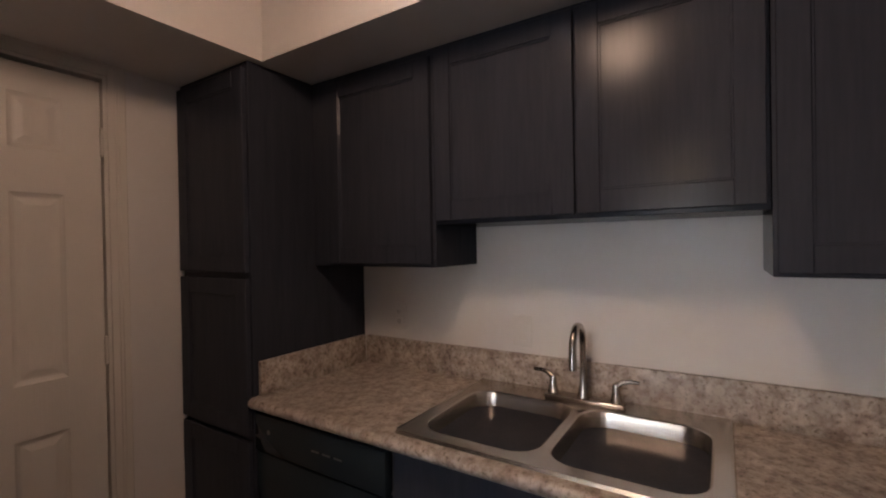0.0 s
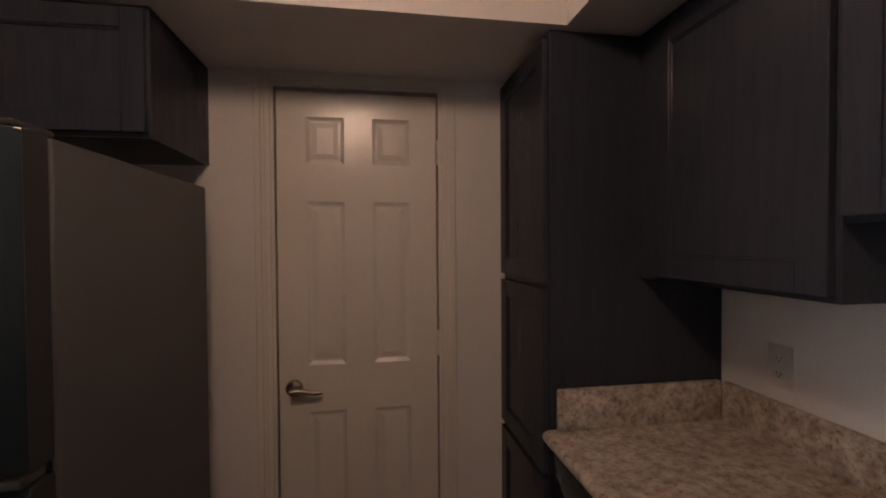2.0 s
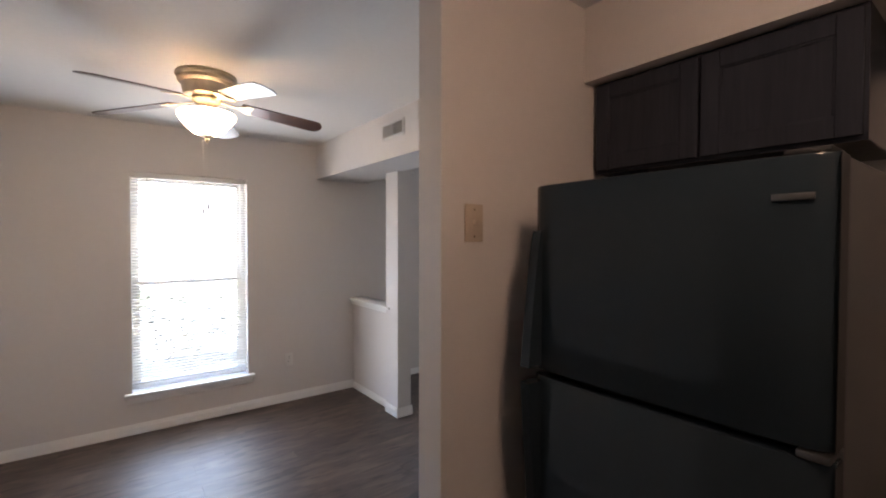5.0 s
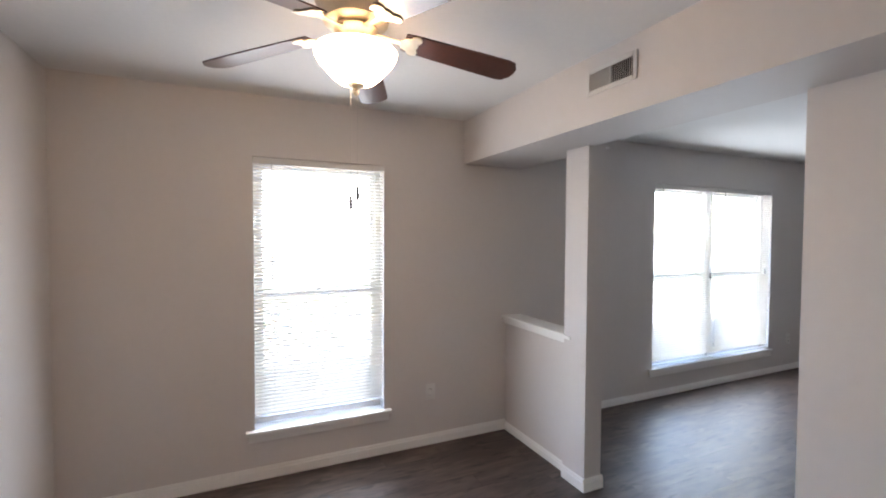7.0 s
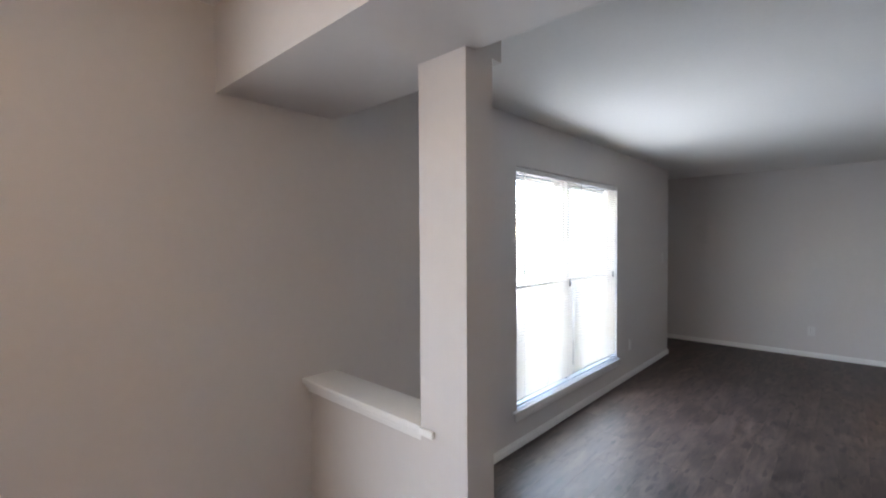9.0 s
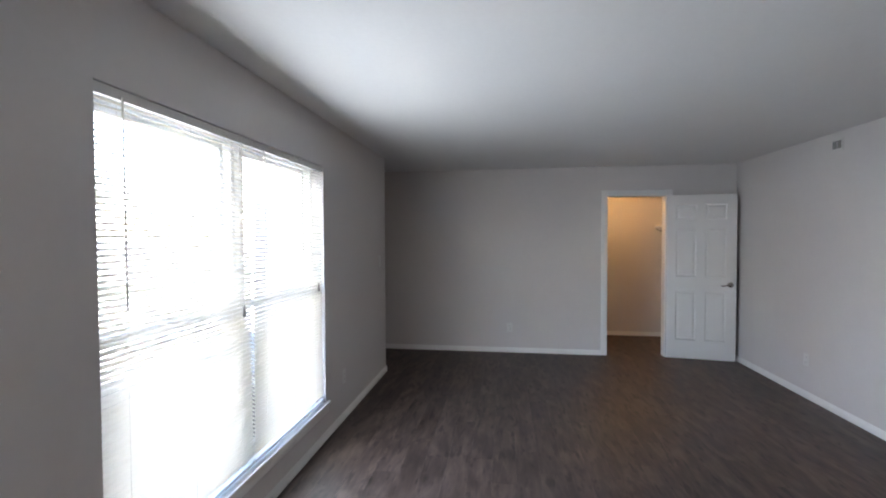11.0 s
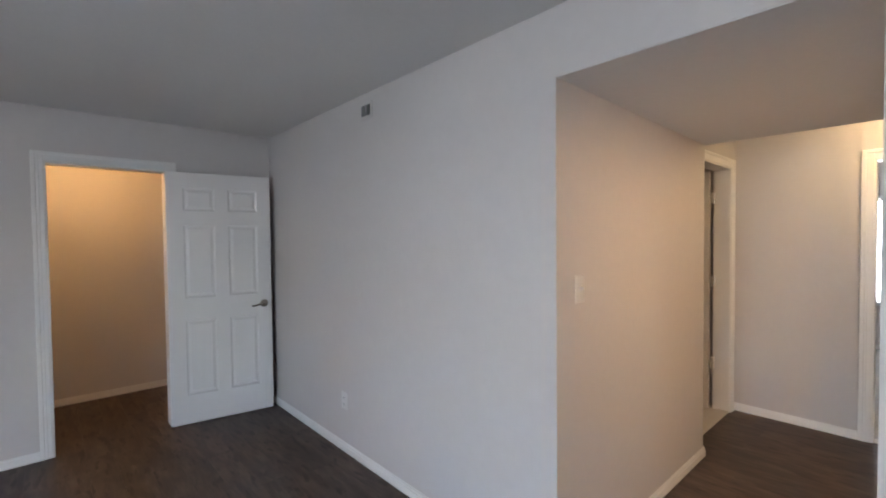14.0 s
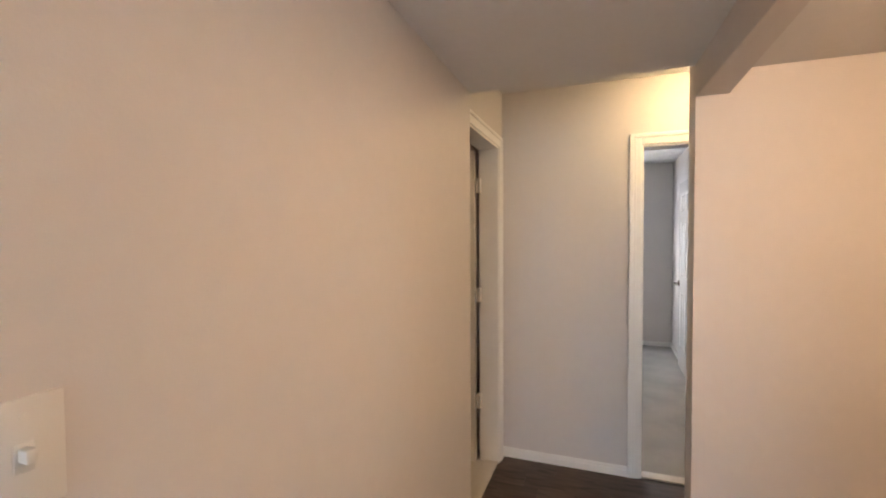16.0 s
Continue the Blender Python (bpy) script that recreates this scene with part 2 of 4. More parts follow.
M_SIDING = mat("far_siding", (0.78, 0.77, 0.75), 0.8, var=0.06)
M_ROOF = mat("far_shingle", (0.10, 0.09, 0.085), 0.9, var=0.2)


# ---- building helpers ----
def box(bm, x0, x1, y0, y1, z0, z1, r=0.0, seg=2):
    """Adds a box, with rounded edges of radius r."""
    t = bmesh.new()
    bmesh.ops.create_cube(t, size=1.0)
    for v in t.verts:
        v.co = ((x0 + x1) / 2 + v.co.x * (x1 - x0), (y0 + y1) / 2 + v.co.y * (y1 - y0), (z0 + z1) / 2 + v.co.z * (z1 - z0))
    if r > 0:
        bmesh.ops.bevel(t, geom=t.edges[:], offset=r, segments=seg, affect="EDGES", profile=0.5)
    merge(bm, t)
    return bm


def merge(bm, t, m=None):
    if m is not None:
        bmesh.ops.transform(t, matrix=m, verts=t.verts[:])
    me = bpy.data.meshes.new("tmp")
    t.to_mesh(me)
    t.free()
    bm.from_mesh(me)
    bpy.data.meshes.remove(me)


def lathe(bm, rings, place, seg=28, axis="z", cap=True):
    """Turns a profile of (radius, height) about an axis through place."""
    t = bmesh.new()
    rows = []
    for r, h in rings:
        rows.append([t.verts.new((r * math.cos(2 * math.pi * k / seg), r * math.sin(2 * math.pi * k / seg), h)) for k in range(seg)])
    for a, b in zip(rows, rows[1:]):
        for k in range(seg):
            t.faces.new((a[k], a[(k + 1) % seg], b[(k + 1) % seg], b[k]))
    if cap:
        t.faces.new(rows[0][::-1])
        t.faces.new(rows[-1])
    bmesh.ops.remove_doubles(t, verts=t.verts[:], dist=1e-5)
    bmesh.ops.recalc_face_normals(t, faces=t.faces[:])
    turn = {"z": pose(0, 0, 0), "x": pose(0, 0, 0, 0, 90, 0), "y": pose(0, 0, 0, -90, 0, 0)}[axis]
    merge(bm, t, Matrix.Translation(place) @ turn)
    return bm


def tube(bm, pts, r, seg=10):
    """A round bar along the points; r is one radius or one for each point."""
    pts = [Vector(p) for p in pts]
    rs = r if isinstance(r, (list, tuple)) else [r] * len(pts)
    t = bmesh.new()
    rows = []
    side = None
    for i, p in enumerate(pts):
        d = (pts[min(i + 1, len(pts) - 1)] - pts[max(i - 1, 0)]).normalized()
        if side is None:
            side = d.orthogonal().normalized()
        side = (side - d * side.dot(d)).normalized()
        up = d.cross(side)
        rows.append([t.verts.new(p + rs[i] * (math.cos(2 * math.pi * k / seg) * side + math.sin(2 * math.pi * k / seg) * up)) for k in range(seg)])
    for a, b in zip(rows, rows[1:]):
        for k in range(seg):
            t.faces.new((a[k], a[(k + 1) % seg], b[(k + 1) % seg], b[k]))
    t.faces.new(rows[0][::-1])
    t.faces.new(rows[-1])
    bmesh.ops.recalc_face_normals(t, faces=t.faces[:])
    merge(bm, t)
    return bm


def mesh_of(name, bm, material, smooth=True):
    me = bpy.data.meshes.new(name)
    bm.to_mesh(me)
    bm.free()
    me.materials.append(material)
    if smooth:
        me.shade_smooth()
        me.set_sharp_from_angle(angle=radians(35))
    return me


def part(name, bm, material, parent=None, label="", smooth=True):
    """One mesh object under a thing or under a part."""
    ob = new(name, mesh_of(name, bm, material, smooth))
    if parent is not None:
        ob.parent = parent
    if label:
        ob["label"] = label
    return ob


def thing(name, label, category, place=(0, 0, 0), group="", turn=0.0):
    ob = new(name)
    ob.empty_display_size = 0.1
    ob.matrix_basis = pose(*place, 0, 0, turn)
    return tagged(ob, label, category, group)


def structure(name, bm, material, label, category):
    return tagged(part(name, bm, material), label, category, kind="structure")


def wall(name, x0, x1, y0, y1, z0=0.0, z1=2.4, holes=(), along="y", label="light grey painted drywall wall", paint=None):
    """A wall with its openings, given as (from, to, bottom, top) along its run."""
    bm = bmesh.new()
    a0, a1 = (y0, y1) if along == "y" else (x0, x1)

    def piece(p, q, zb, zt):
        if q - p > 1e-4 and zt - zb > 1e-4:
            if along == "y":
                box(bm, x0, x1, p, q, zb, zt)
            else:
                box(bm, p, q, y0, y1, zb, zt)
    at = a0
    for p, q, zb, zt in sorted(holes):
        piece(at, p, z0, z1)
        piece(p, q, z0, zb)
        piece(p, q, zt, z1)
        at = q
    piece(at, a1, z0, z1)
    return structure(name, bm, paint or M_WALL, label, "wall")


# ---- walls ----
H = 2.396
W1 = (0.762, 1.598, 0.315, 2.020)
W2 = (4.245, 6.090, 0.275, 2.040)
wall("wall_west", -3.16, -2.96, -0.34, 7.783, holes=[W1, W2], label="light greige painted drywall wall with two windows")
wall("wall_entry_return", -4.3, -3.16, 7.60, 7.783, along="x")
wall("wall_entry_end", -4.42, -4.3, 7.60, 8.91)
wall("wall_north", -4.3, 1.17, 8.79, 8.91, holes=[(-0.352, 0.372, 0, 2.035)], along="x", label="light grey painted drywall wall with a closet doorway")
wall("wall_living_east", 1.17, 1.29, 5.77, 10.12)
wall("wall_living_south_east", 1.17, 1.40, 2.70, 4.843)
wall("wall_hall_opening_head", 1.17, 1.29, 4.843, 5.77, 2.122)
wall("wall_hall_north", 1.29, 2.89, 5.77, 5.89, along="x", label="greige painted drywall wall of the hallway")
wall("wall_hall_header", 1.293, 2.87, 4.83, 4.932, 1.960, label="greige painted drywall header over a side opening")
for v in bpy.data.objects["wall_hall_header"].data.vertices:
    # the header runs a little askew, flush with the living room wall's end
    if v.co.x < 1.5 and v.co.y > 4.91:
        v.co.y = 4.846
wall("wall_alcove_east", 2.87, 3.0, 3.3, 4.932, label="greige painted drywall wall of the side alcove")
wall("wall_alcove_south", 1.40, 2.87, 3.18, 3.3, along="x")
wall("wall_back_hall_north", 2.89, 3.95, 5.87, 5.99, holes=[(3.062, 3.85, 0, 2.035)], along="x")
wall("wall_back_hall_end", 3.95, 4.07, 2.98, 5.99, holes=[(4.25, 5.035, 0, 2.005)])
wall("wall_back_hall_south", 3.0, 3.95, 3.18, 3.3, along="x")
wall("wall_bedroom_far", 7.45, 7.57, 4.42, 7.6, holes=[(5.10, 5.95, 0.56, 1.95)], label="blue-grey painted drywall wall of the bedroom")
wall("wall_bedroom_side", 5.3, 7.45, 4.30, 4.42, along="x")
wall("wall_bedroom_jog", 5.18, 5.3, 3.1, 4.42)
wall("wall_bedroom_south", 4.07, 5.18, 2.98, 3.1, along="x")
wall("wall_bedroom_north", 4.07, 7.57, 7.6, 7.72, along="x")
wall("wall_bath_north", 1.29, 4.07, 7.6, 7.72, along="x")
wall("wall_bath_east", 3.95, 4.07, 5.99, 7.6)
wall("wall_closet_back", -1.2, 1.17, 10.0, 10.12, along="x")
wall("wall_closet_west", -1.32, -1.2, 8.91, 10.12)
wall("wall_dining_south", -2.96, 0.105, -0.34, -0.22, along="x")
wall("wall_dining_north", -0.92, -0.012, 2.56, 2.70, along="x")
wall("wall_kitchen_west", -0.012, 0.105, 1.42, 2.60, label="beige painted drywall wall between kitchen and dining area")
wall("wall_kitchen_west_low", -0.012, 0.105, -1.7, -0.34)
wall("wall_kitchen_north", -0.012, 2.72, 2.60, 2.70, holes=[(1.112, 1.757, 0, 2.074)], along="x")
wall("wall_kitchen_east", 2.60, 2.72, -1.7, 2.60, label="white painted drywall wall behind the kitchen sink", paint=M_WHITEWALL)
# added, out of view: keeps stray light out of the void behind the door
wall("unseen_seal_pantry_side", 2.722, 3.0, 2.60, 3.178)
wall("wall_kitchen_south", -0.012, 2.72, -1.82, -1.7, along="x")
# added, out of view: thin sheet that stops light leaking round the closed door
wall("unseen_seal_pantry_back", -0.012, 1.17, 2.70, 2.72, 0, 2.4, along="x")
wall("beam_dining", -2.96, -0.012, 2.22, 2.60, 2.075, along="x", label="greige painted drywall boxed beam")
wall("beam_over_half_wall", -2.96, -2.018, 2.60, 2.735, 2.075, along="x", label="greige painted drywall boxed beam")
wall("half_wall", -2.96, -2.213, 2.602, 2.687, 0, 0.868, along="x", label="low greige painted drywall half wall")
wall("pillar", -2.213, -2.018, 2.558, 2.687, 0, 2.075, along="x", label="square greige painted drywall pillar")
wall("soffit_north", 0.105, 2.60, 2.112, 2.60, 2.112, H, along="x", label="cream painted drywall soffit over the door")
wall("soffit_east", 2.053, 2.60, -1.7, 2.112, 2.112, H, label="cream painted drywall soffit over the cabinets")


def ceiling(name, x0, x1, y0, y1, z0=H, z1=2.5):
    bm = bmesh.new()
    box(bm, x0, x1, y0, y1, z0, z1)
    return structure(name, bm, M_CEIL, "white textured painted ceiling", "ceiling")


ceiling("ceiling", -4.42, 4.07, -1.82, 10.12)
ceiling("ceiling_bedroom", 4.07, 7.6, 2.98, 7.72)
ceiling("ceiling_hall_drop", 1.173, 2.89, 4.848, 5.768, 2.118, H - 0.004)
for v in bpy.data.objects["ceiling_hall_drop"].data.vertices:
    # the dropped ceiling sags a little towards its inner end
    if v.co.x > 2.8 and v.co.z < 2.2:
        v.co.z = 2.074
ceiling("ceiling_alcove", 1.40, 2.87, 3.3, 4.83, 2.04, H)

bm = bmesh.new()
box(bm, -4.42, 4.07, -1.82, 10.12, -0.15, -0.007)
floor = structure("floor", bm, M_SLAB, "dark brown-grey wood-look vinyl plank floor", "floor")
bm = bmesh.new()
box(bm, 4.0, 7.6, 2.98, 7.72, -0.15, 0.006)
structure("floor_bedroom", bm, M_CARPET, "soft pale grey bedroom carpet", "carpet")
bm = bmesh.new()
box(bm, 1.29, 3.95, 5.93, 7.6, -0.006, 0.004)
structure("floor_bath", bm, M_TILE, "beige bathroom floor tile", "floor")
bm = bmesh.new()
box(bm, 3.955, 4.03, 4.25, 5.035, 0.0, 0.011, 0.004)
structure("threshold_bedroom", bm, M_TILE, "thin pale threshold strip at the carpet edge", "threshold")
bm = bmesh.new()
box(bm, 3.062, 3.85, 5.872, 5.96, 0.0, 0.012, 0.004)
structure("threshold_bath", bm, M_TILE, "pale threshold strip in the doorway", "threshold")


# ---- trim ----
def baseboard(x0, y0, x1, y1, nx, ny, z=0.0):
    """A run along a wall from one point to the other; (nx, ny) points into the room."""
    bm = bmesh.new()
    t = 0.013
    h = 0.080 if x0 < -0.01 and y0 < 2.6 else 0.064
    ax0, ax1, ay0, ay1 = min(x0, x1), max(x0, x1), min(y0, y1), max(y0, y1)
    for depth, zb, zt in ((t, z, z + h - 0.022), (t * 0.65, z + h - 0.022, z + h - 0.008), (t * 0.35, z + h - 0.008, z + h)):
        box(bm, ax0 + min(0, nx * depth), ax1 + max(0, nx * depth), ay0 + min(0, ny * depth), ay1 + max(0, ny * depth), zb, zt, 0.0012, 1)
    return structure("baseboard", bm, M_TRIM, "white painted wooden baseboard along the wall", "baseboard")


for run in ((-2.96, -0.22, -2.96, 2.602, 1, 0), (-2.96, 2.602, -2.213, 2.602, 0, -1), (-2.213, 2.558, -2.018, 2.558, 0, -1), (-2.018, 2.545, -2.018, 2.70, 1, 0),
            (-2.96, 2.687, -2.018, 2.687, 0, 1), (-2.96, -0.22, -0.012, -0.22, 0, 1), (-2.96, 2.70, -2.96, 7.783, 1, 0), (-4.3, 7.783, -2.947, 7.783, 0, 1),
            (-4.3, 8.79, -0.412, 8.79, 0, -1), (0.432, 8.79, 1.17, 8.79, 0, -1), (1.17, 5.77, 1.17, 8.79, -1, 0), (1.157, 5.77, 2.903, 5.77, 0, -1),
            (2.89, 5.77, 2.89, 5.87, 1, 0), (2.89, 5.87, 3.0, 5.87, 0, -1), (3.95, 5.097, 3.95, 5.87, -1, 0), (3.0, 3.3, 3.0, 4.932, 1, 0),
            (1.17, 2.70, 1.17, 4.843, -1, 0), (1.157, 4.843, 1.40, 4.843, 0, 1), (-0.92, 2.70, 1.17, 2.70, 0, 1), (-0.92, 2.56, -0.92, 2.70, -1, 0), (-0.92, 2.56, -0.012, 2.56, 0, -1), (-0.012, 1.42, -0.012, 2.56, -1, 0),
            (-1.2, 10.0, 1.17, 10.0, 0, -1), (7.45, 4.42, 7.45, 7.6, -1, 0), (5.3, 4.42, 7.45, 4.42, 0, 1), (0.105, 1.42, 0.105, 2.6, 1, 0)):
    baseboard(*run)


def casing(name, axis, face, sign, a0, a1, top, w=0.062, sides=(True, True), paint=None):
    """Door trim round an opening on the wall face at `face`; sign points into the room; jamb lining goes through 0.12 m of wall."""
    ob = thing(name, "white painted colonial door casing with jamb", "door frame")
    ob["kind"] = "structure"

    def put(bm, u0, u1, z0, z1, d0, d1, r=0.002):
        lo, hi = min(face + sign * d0, face + sign * d1), max(face + sign * d0, face + sign * d1)
        if axis == "x":
            box(bm, u0, u1, lo, hi, z0, z1, r, 1)
        else:
            box(bm, lo, hi, u0, u1, z0, z1, r, 1)
    for k, (u0, u1, inner) in enumerate(((a0 - w, a0 + 0.004, a0), (a1 - 0.004, a1 + w, a1))):
        if not sides[k]:
            continue
        bm = bmesh.new()
        put(bm, u0, u1, 0, top + w, 0, 0.010)
        out = u0 if k == 0 else u1
        put(bm, min(out, out + (0.024 if k == 0 else -0.024)), max(out, out + (0.024 if k == 0 else -0.024)), 0, top + w, 0.009, 0.017, 0.003)
        mid = (u0 + u1) / 2
        put(bm, mid - 0.006, mid + 0.010, 0, top + w * 0.6, 0.009, 0.0135, 0.003)
        part("side_casing", bm, (paint or M_TRIM), ob)
        bm = bmesh.new()
        put(bm, min(inner, inner + (0.016 if k == 0 else -0.016)), max(inner, inner + (0.016 if k == 0 else -0.016)), 0, top, -0.124, 0.003)
        part("jamb", bm, (paint or M_TRIM), ob)
    bm = bmesh.new()
    put(bm, a0 + 0.004, a1 - 0.004, top - 0.004, top + w, 0, 0.010)
    put(bm, a0 - w + 0.024, a1 + w - 0.024, top + w - 0.024, top + w, 0.009, 0.017, 0.003)
    part("head_casing", bm, (paint or M_TRIM), ob)
    bm = bmesh.new()
    put(bm, a0 + 0.016, a1 - 0.016, top - 0.016, top, -0.124, 0.003)
    part("head_jamb", bm, (paint or M_TRIM), ob)
    return ob


casing("door_frame_closet", "x", 8.79, -1, -0.352, 0.372, 2.035)
casing("door_frame_pantry", "x", 2.60, -1, 1.112, 1.757, 2.074, w=0.052, paint=M_DOORK)
casing("door_frame_bath", "x", 5.87, -1, 3.062, 3.85, 2.035)
casing("door_frame_bedroom", "y", 3.95, -1, 4.25, 5.035, 2.005)

# half-wall cap
cap = thing("half_wall_cap", "white painted wooden cap on the half wall", "ledge")
cap["kind"] = "structure"
bm = bmesh.new()
box(bm, -2.958, -2.214, 2.557, 2.728, 0.892, 0.915, 0.004)
box(bm, -2.214, -2.150, 2.545, 2.5575, 0.892, 0.915, 0.004)
part("board", bm, M_TRIM, cap)
bm = bmesh.new()
box(bm, -2.958, -2.214, 2.572, 2.601, 0.870, 0.892, 0.004)
box(bm, -2.958, -2.214, 2.584, 2.601, 0.850, 0.870, 0.004)
part("moulding", bm, M_TRIM, cap)


# ---- doors ----
def panel_mesh(w, h, t):
    """A raised panel, shaped on both faces, of a moulded door."""
    bm = bmesh.new()
    for s in (-1, 1):
        rings = []
        for inset, depth in ((0.0, 0.0), (0.006, 0.004), (0.014, 0.008), (0.020, 0.008), (0.040, 0.0025), (0.046, 0.0025)):
            y = s * (t / 2 - depth)
            x1, z1 = w / 2 - inset, h / 2 - inset
            rings.append([bm.verts.new(p) for p in ((-x1, y, -z1), (x1, y, -z1), (x1, y, z1), (-x1, y, z1))])
        for a, b in zip(rings, rings[1:]):
            for k in range(4):
                bm.faces.new((a[k], a[(k + 1) % 4], b[(k + 1) % 4], b[k]))
        bm.faces.new(rings[-1])
    bmesh.ops.recalc_face_normals(bm, faces=bm.faces[:])
    for f in bm.faces:
        c = f.calc_center_median()
        if f.normal.y * c.y < 0:
            f.normal_flip()
    return bm


def six_panel_door(name, label, w, h, place, turn, handle_at=None, hinges=(), handle_z=0.93, lever=1, paint=None, rows=(0.235, 0.842, 1.018, 1.602, 1.716, 1.902), stile=(0.105, 0.095)):
    """A six-panel door; its hinge edge stands at place, its width runs along local +x, handles on both faces."""
    t = 0.035
    ob = thing(name, label, "door", place, turn=turn)
    st, mid = stile[0] * w / 0.76, stile[1] * w / 0.76
    zs = [0.008, *rows, h - 0.004]
    bm = bmesh.new()
    for x0, x1 in ((0.002, st), (w - st, w - 0.002)):
        box(bm, x0, x1, -t / 2, t / 2, zs[0], zs[-1])
    for z0, z1 in ((zs[0], zs[1]), (zs[2], zs[3]), (zs[4], zs[5]), (zs[6], zs[7])):
        box(bm, st, w - st, -t / 2, t / 2, z0, z1)
    pw = (w - 2 * st - mid) / 2
    for z0, z1 in ((zs[1], zs[2]), (zs[3], zs[4]), (zs[5], zs[6])):
        box(bm, st + pw, st + pw + mid, -t / 2, t / 2, z0, z1)
    leaf = part("leaf", bm, (paint or M_DOOR), ob)
    for z0, z1 in ((zs[1], zs[2]), (zs[3], zs[4]), (zs[5], zs[6])):
        me = mesh_of("panel", panel_mesh(pw, z1 - z0, t), (paint or M_DOOR), False)
        for x in (st + pw / 2, w - st - pw / 2):
            p = new("panel", me)
            p.parent = leaf
            p.location = (x, 0, (z0 + z1) / 2)
    if handle_at is not None:
        for s in (-1, 1):
            x = handle_at
            bm = bmesh.new()
            lathe(bm, [(0.033, 0), (0.033, 0.004), (0.028, 0.012), (0.014, 0.016), (0.012, 0.045), (0.013, 0.052)], (0, 0, 0), 24)
            bmesh.ops.transform(bm, matrix=Matrix.Translation((x, s * t / 2, handle_z)) @ pose(0, 0, 0, -90 * s, 0, 0), verts=bm.verts[:])
            rose = part("door_handle", bm, M_NICKEL, ob, "satin nickel lever handle")
            bm = bmesh.new()
            y = s * (t / 2 + 0.048)
            tube(bm, [(x - 0.008 * lever, y, handle_z), (x + 0.02 * lever, y, handle_z + 0.003), (x + 0.05 * lever, y - 0.002 * s, handle_z - 0.003), (x + 0.08 * lever, y - 0.006 * s, handle_z - 0.012), (x + 0.108 * lever, y - 0.008 * s, handle_z - 0.010)],
                 [0.011, 0.0105, 0.009, 0.008, 0.0065], 12)
            part("lever", bm, M_NICKEL, rose)
        bm = bmesh.new()
        box(bm, (w - 0.004 if handle_at > w / 2 else 0.0), (w if handle_at > w / 2 else 0.004), -0.012, 0.012, handle_z - 0.03, handle_z + 0.03)
        part("latch_plate", bm, M_NICKEL, ob)
    for z, side in hinges:
        bm = bmesh.new()
        lathe(bm, [(0.0055, -0.045), (0.0055, 0.045)], (0.0, side * (t / 2 + 0.003), z), 10)
        lathe(bm, [(0.004, 0.045), (0.0065, 0.047), (0.003, 0.053)], (0.0, side * (t / 2 + 0.003), z), 10)
        lathe(bm, [(0.003, -0.053), (0.0065, -0.047), (0.004, -0.045)], (0.0, side * (t / 2 + 0.003), z), 10)
        part("hinge", bm, paint or M_TRIM, ob, "painted hinge knuckle")
    return ob


# pantry door: hinges on the sink side, closed
six_panel_door("door_pantry", "closed cream six-panel kitchen closet door with lever handle", 0.604, 2.05, (1.7365, 2.6235, 0), 180, handle_at=0.548, hinges=((1.83, 1), (1.08, 1), (0.25, 1)), lever=-1, paint=M_DOORK, rows=(0.218, 0.835, 1.012, 1.632, 1.775, 1.952), stile=(0.136, 0.133))
# closet door: hinged at the doorway's east side, swung open nearly flat to the wall
six_panel_door("door_closet", "white six-panel closet door standing wide open", 0.762, 2.025, (0.362, 8.772, 0), -8.6, handle_at=0.70, hinges=((1.83, 1), (0.25, 1)), lever=-1)
# bathroom door: open inward
bath_door = six_panel_door("door_bath", "white six-panel door standing open into the bathroom", 0.75, 2.015, (3.812, 6.012, 0), 92, handle_at=0.69, lever=-1)
for z in (0.40, 1.09, 1.79):
    bm = bmesh.new()
    box(bm, 3.800, 3.8345, 5.980, 6.006, z - 0.045, z + 0.045, 0.001, 1)
    bmesh.ops.transform(bm, matrix=bath_door.matrix_basis.inverted(), verts=bm.verts[:])
    part("hinge", bm, M_TRIM, bath_door, "painted hinge leaf")
# bedroom closet door beyond the doorway
six_panel_door("door_bedroom_closet", "white six-panel door in the bedroom side wall", 0.72, 2.03, (6.62, 4.445, 0), 180, handle_at=0.06, lever=1)


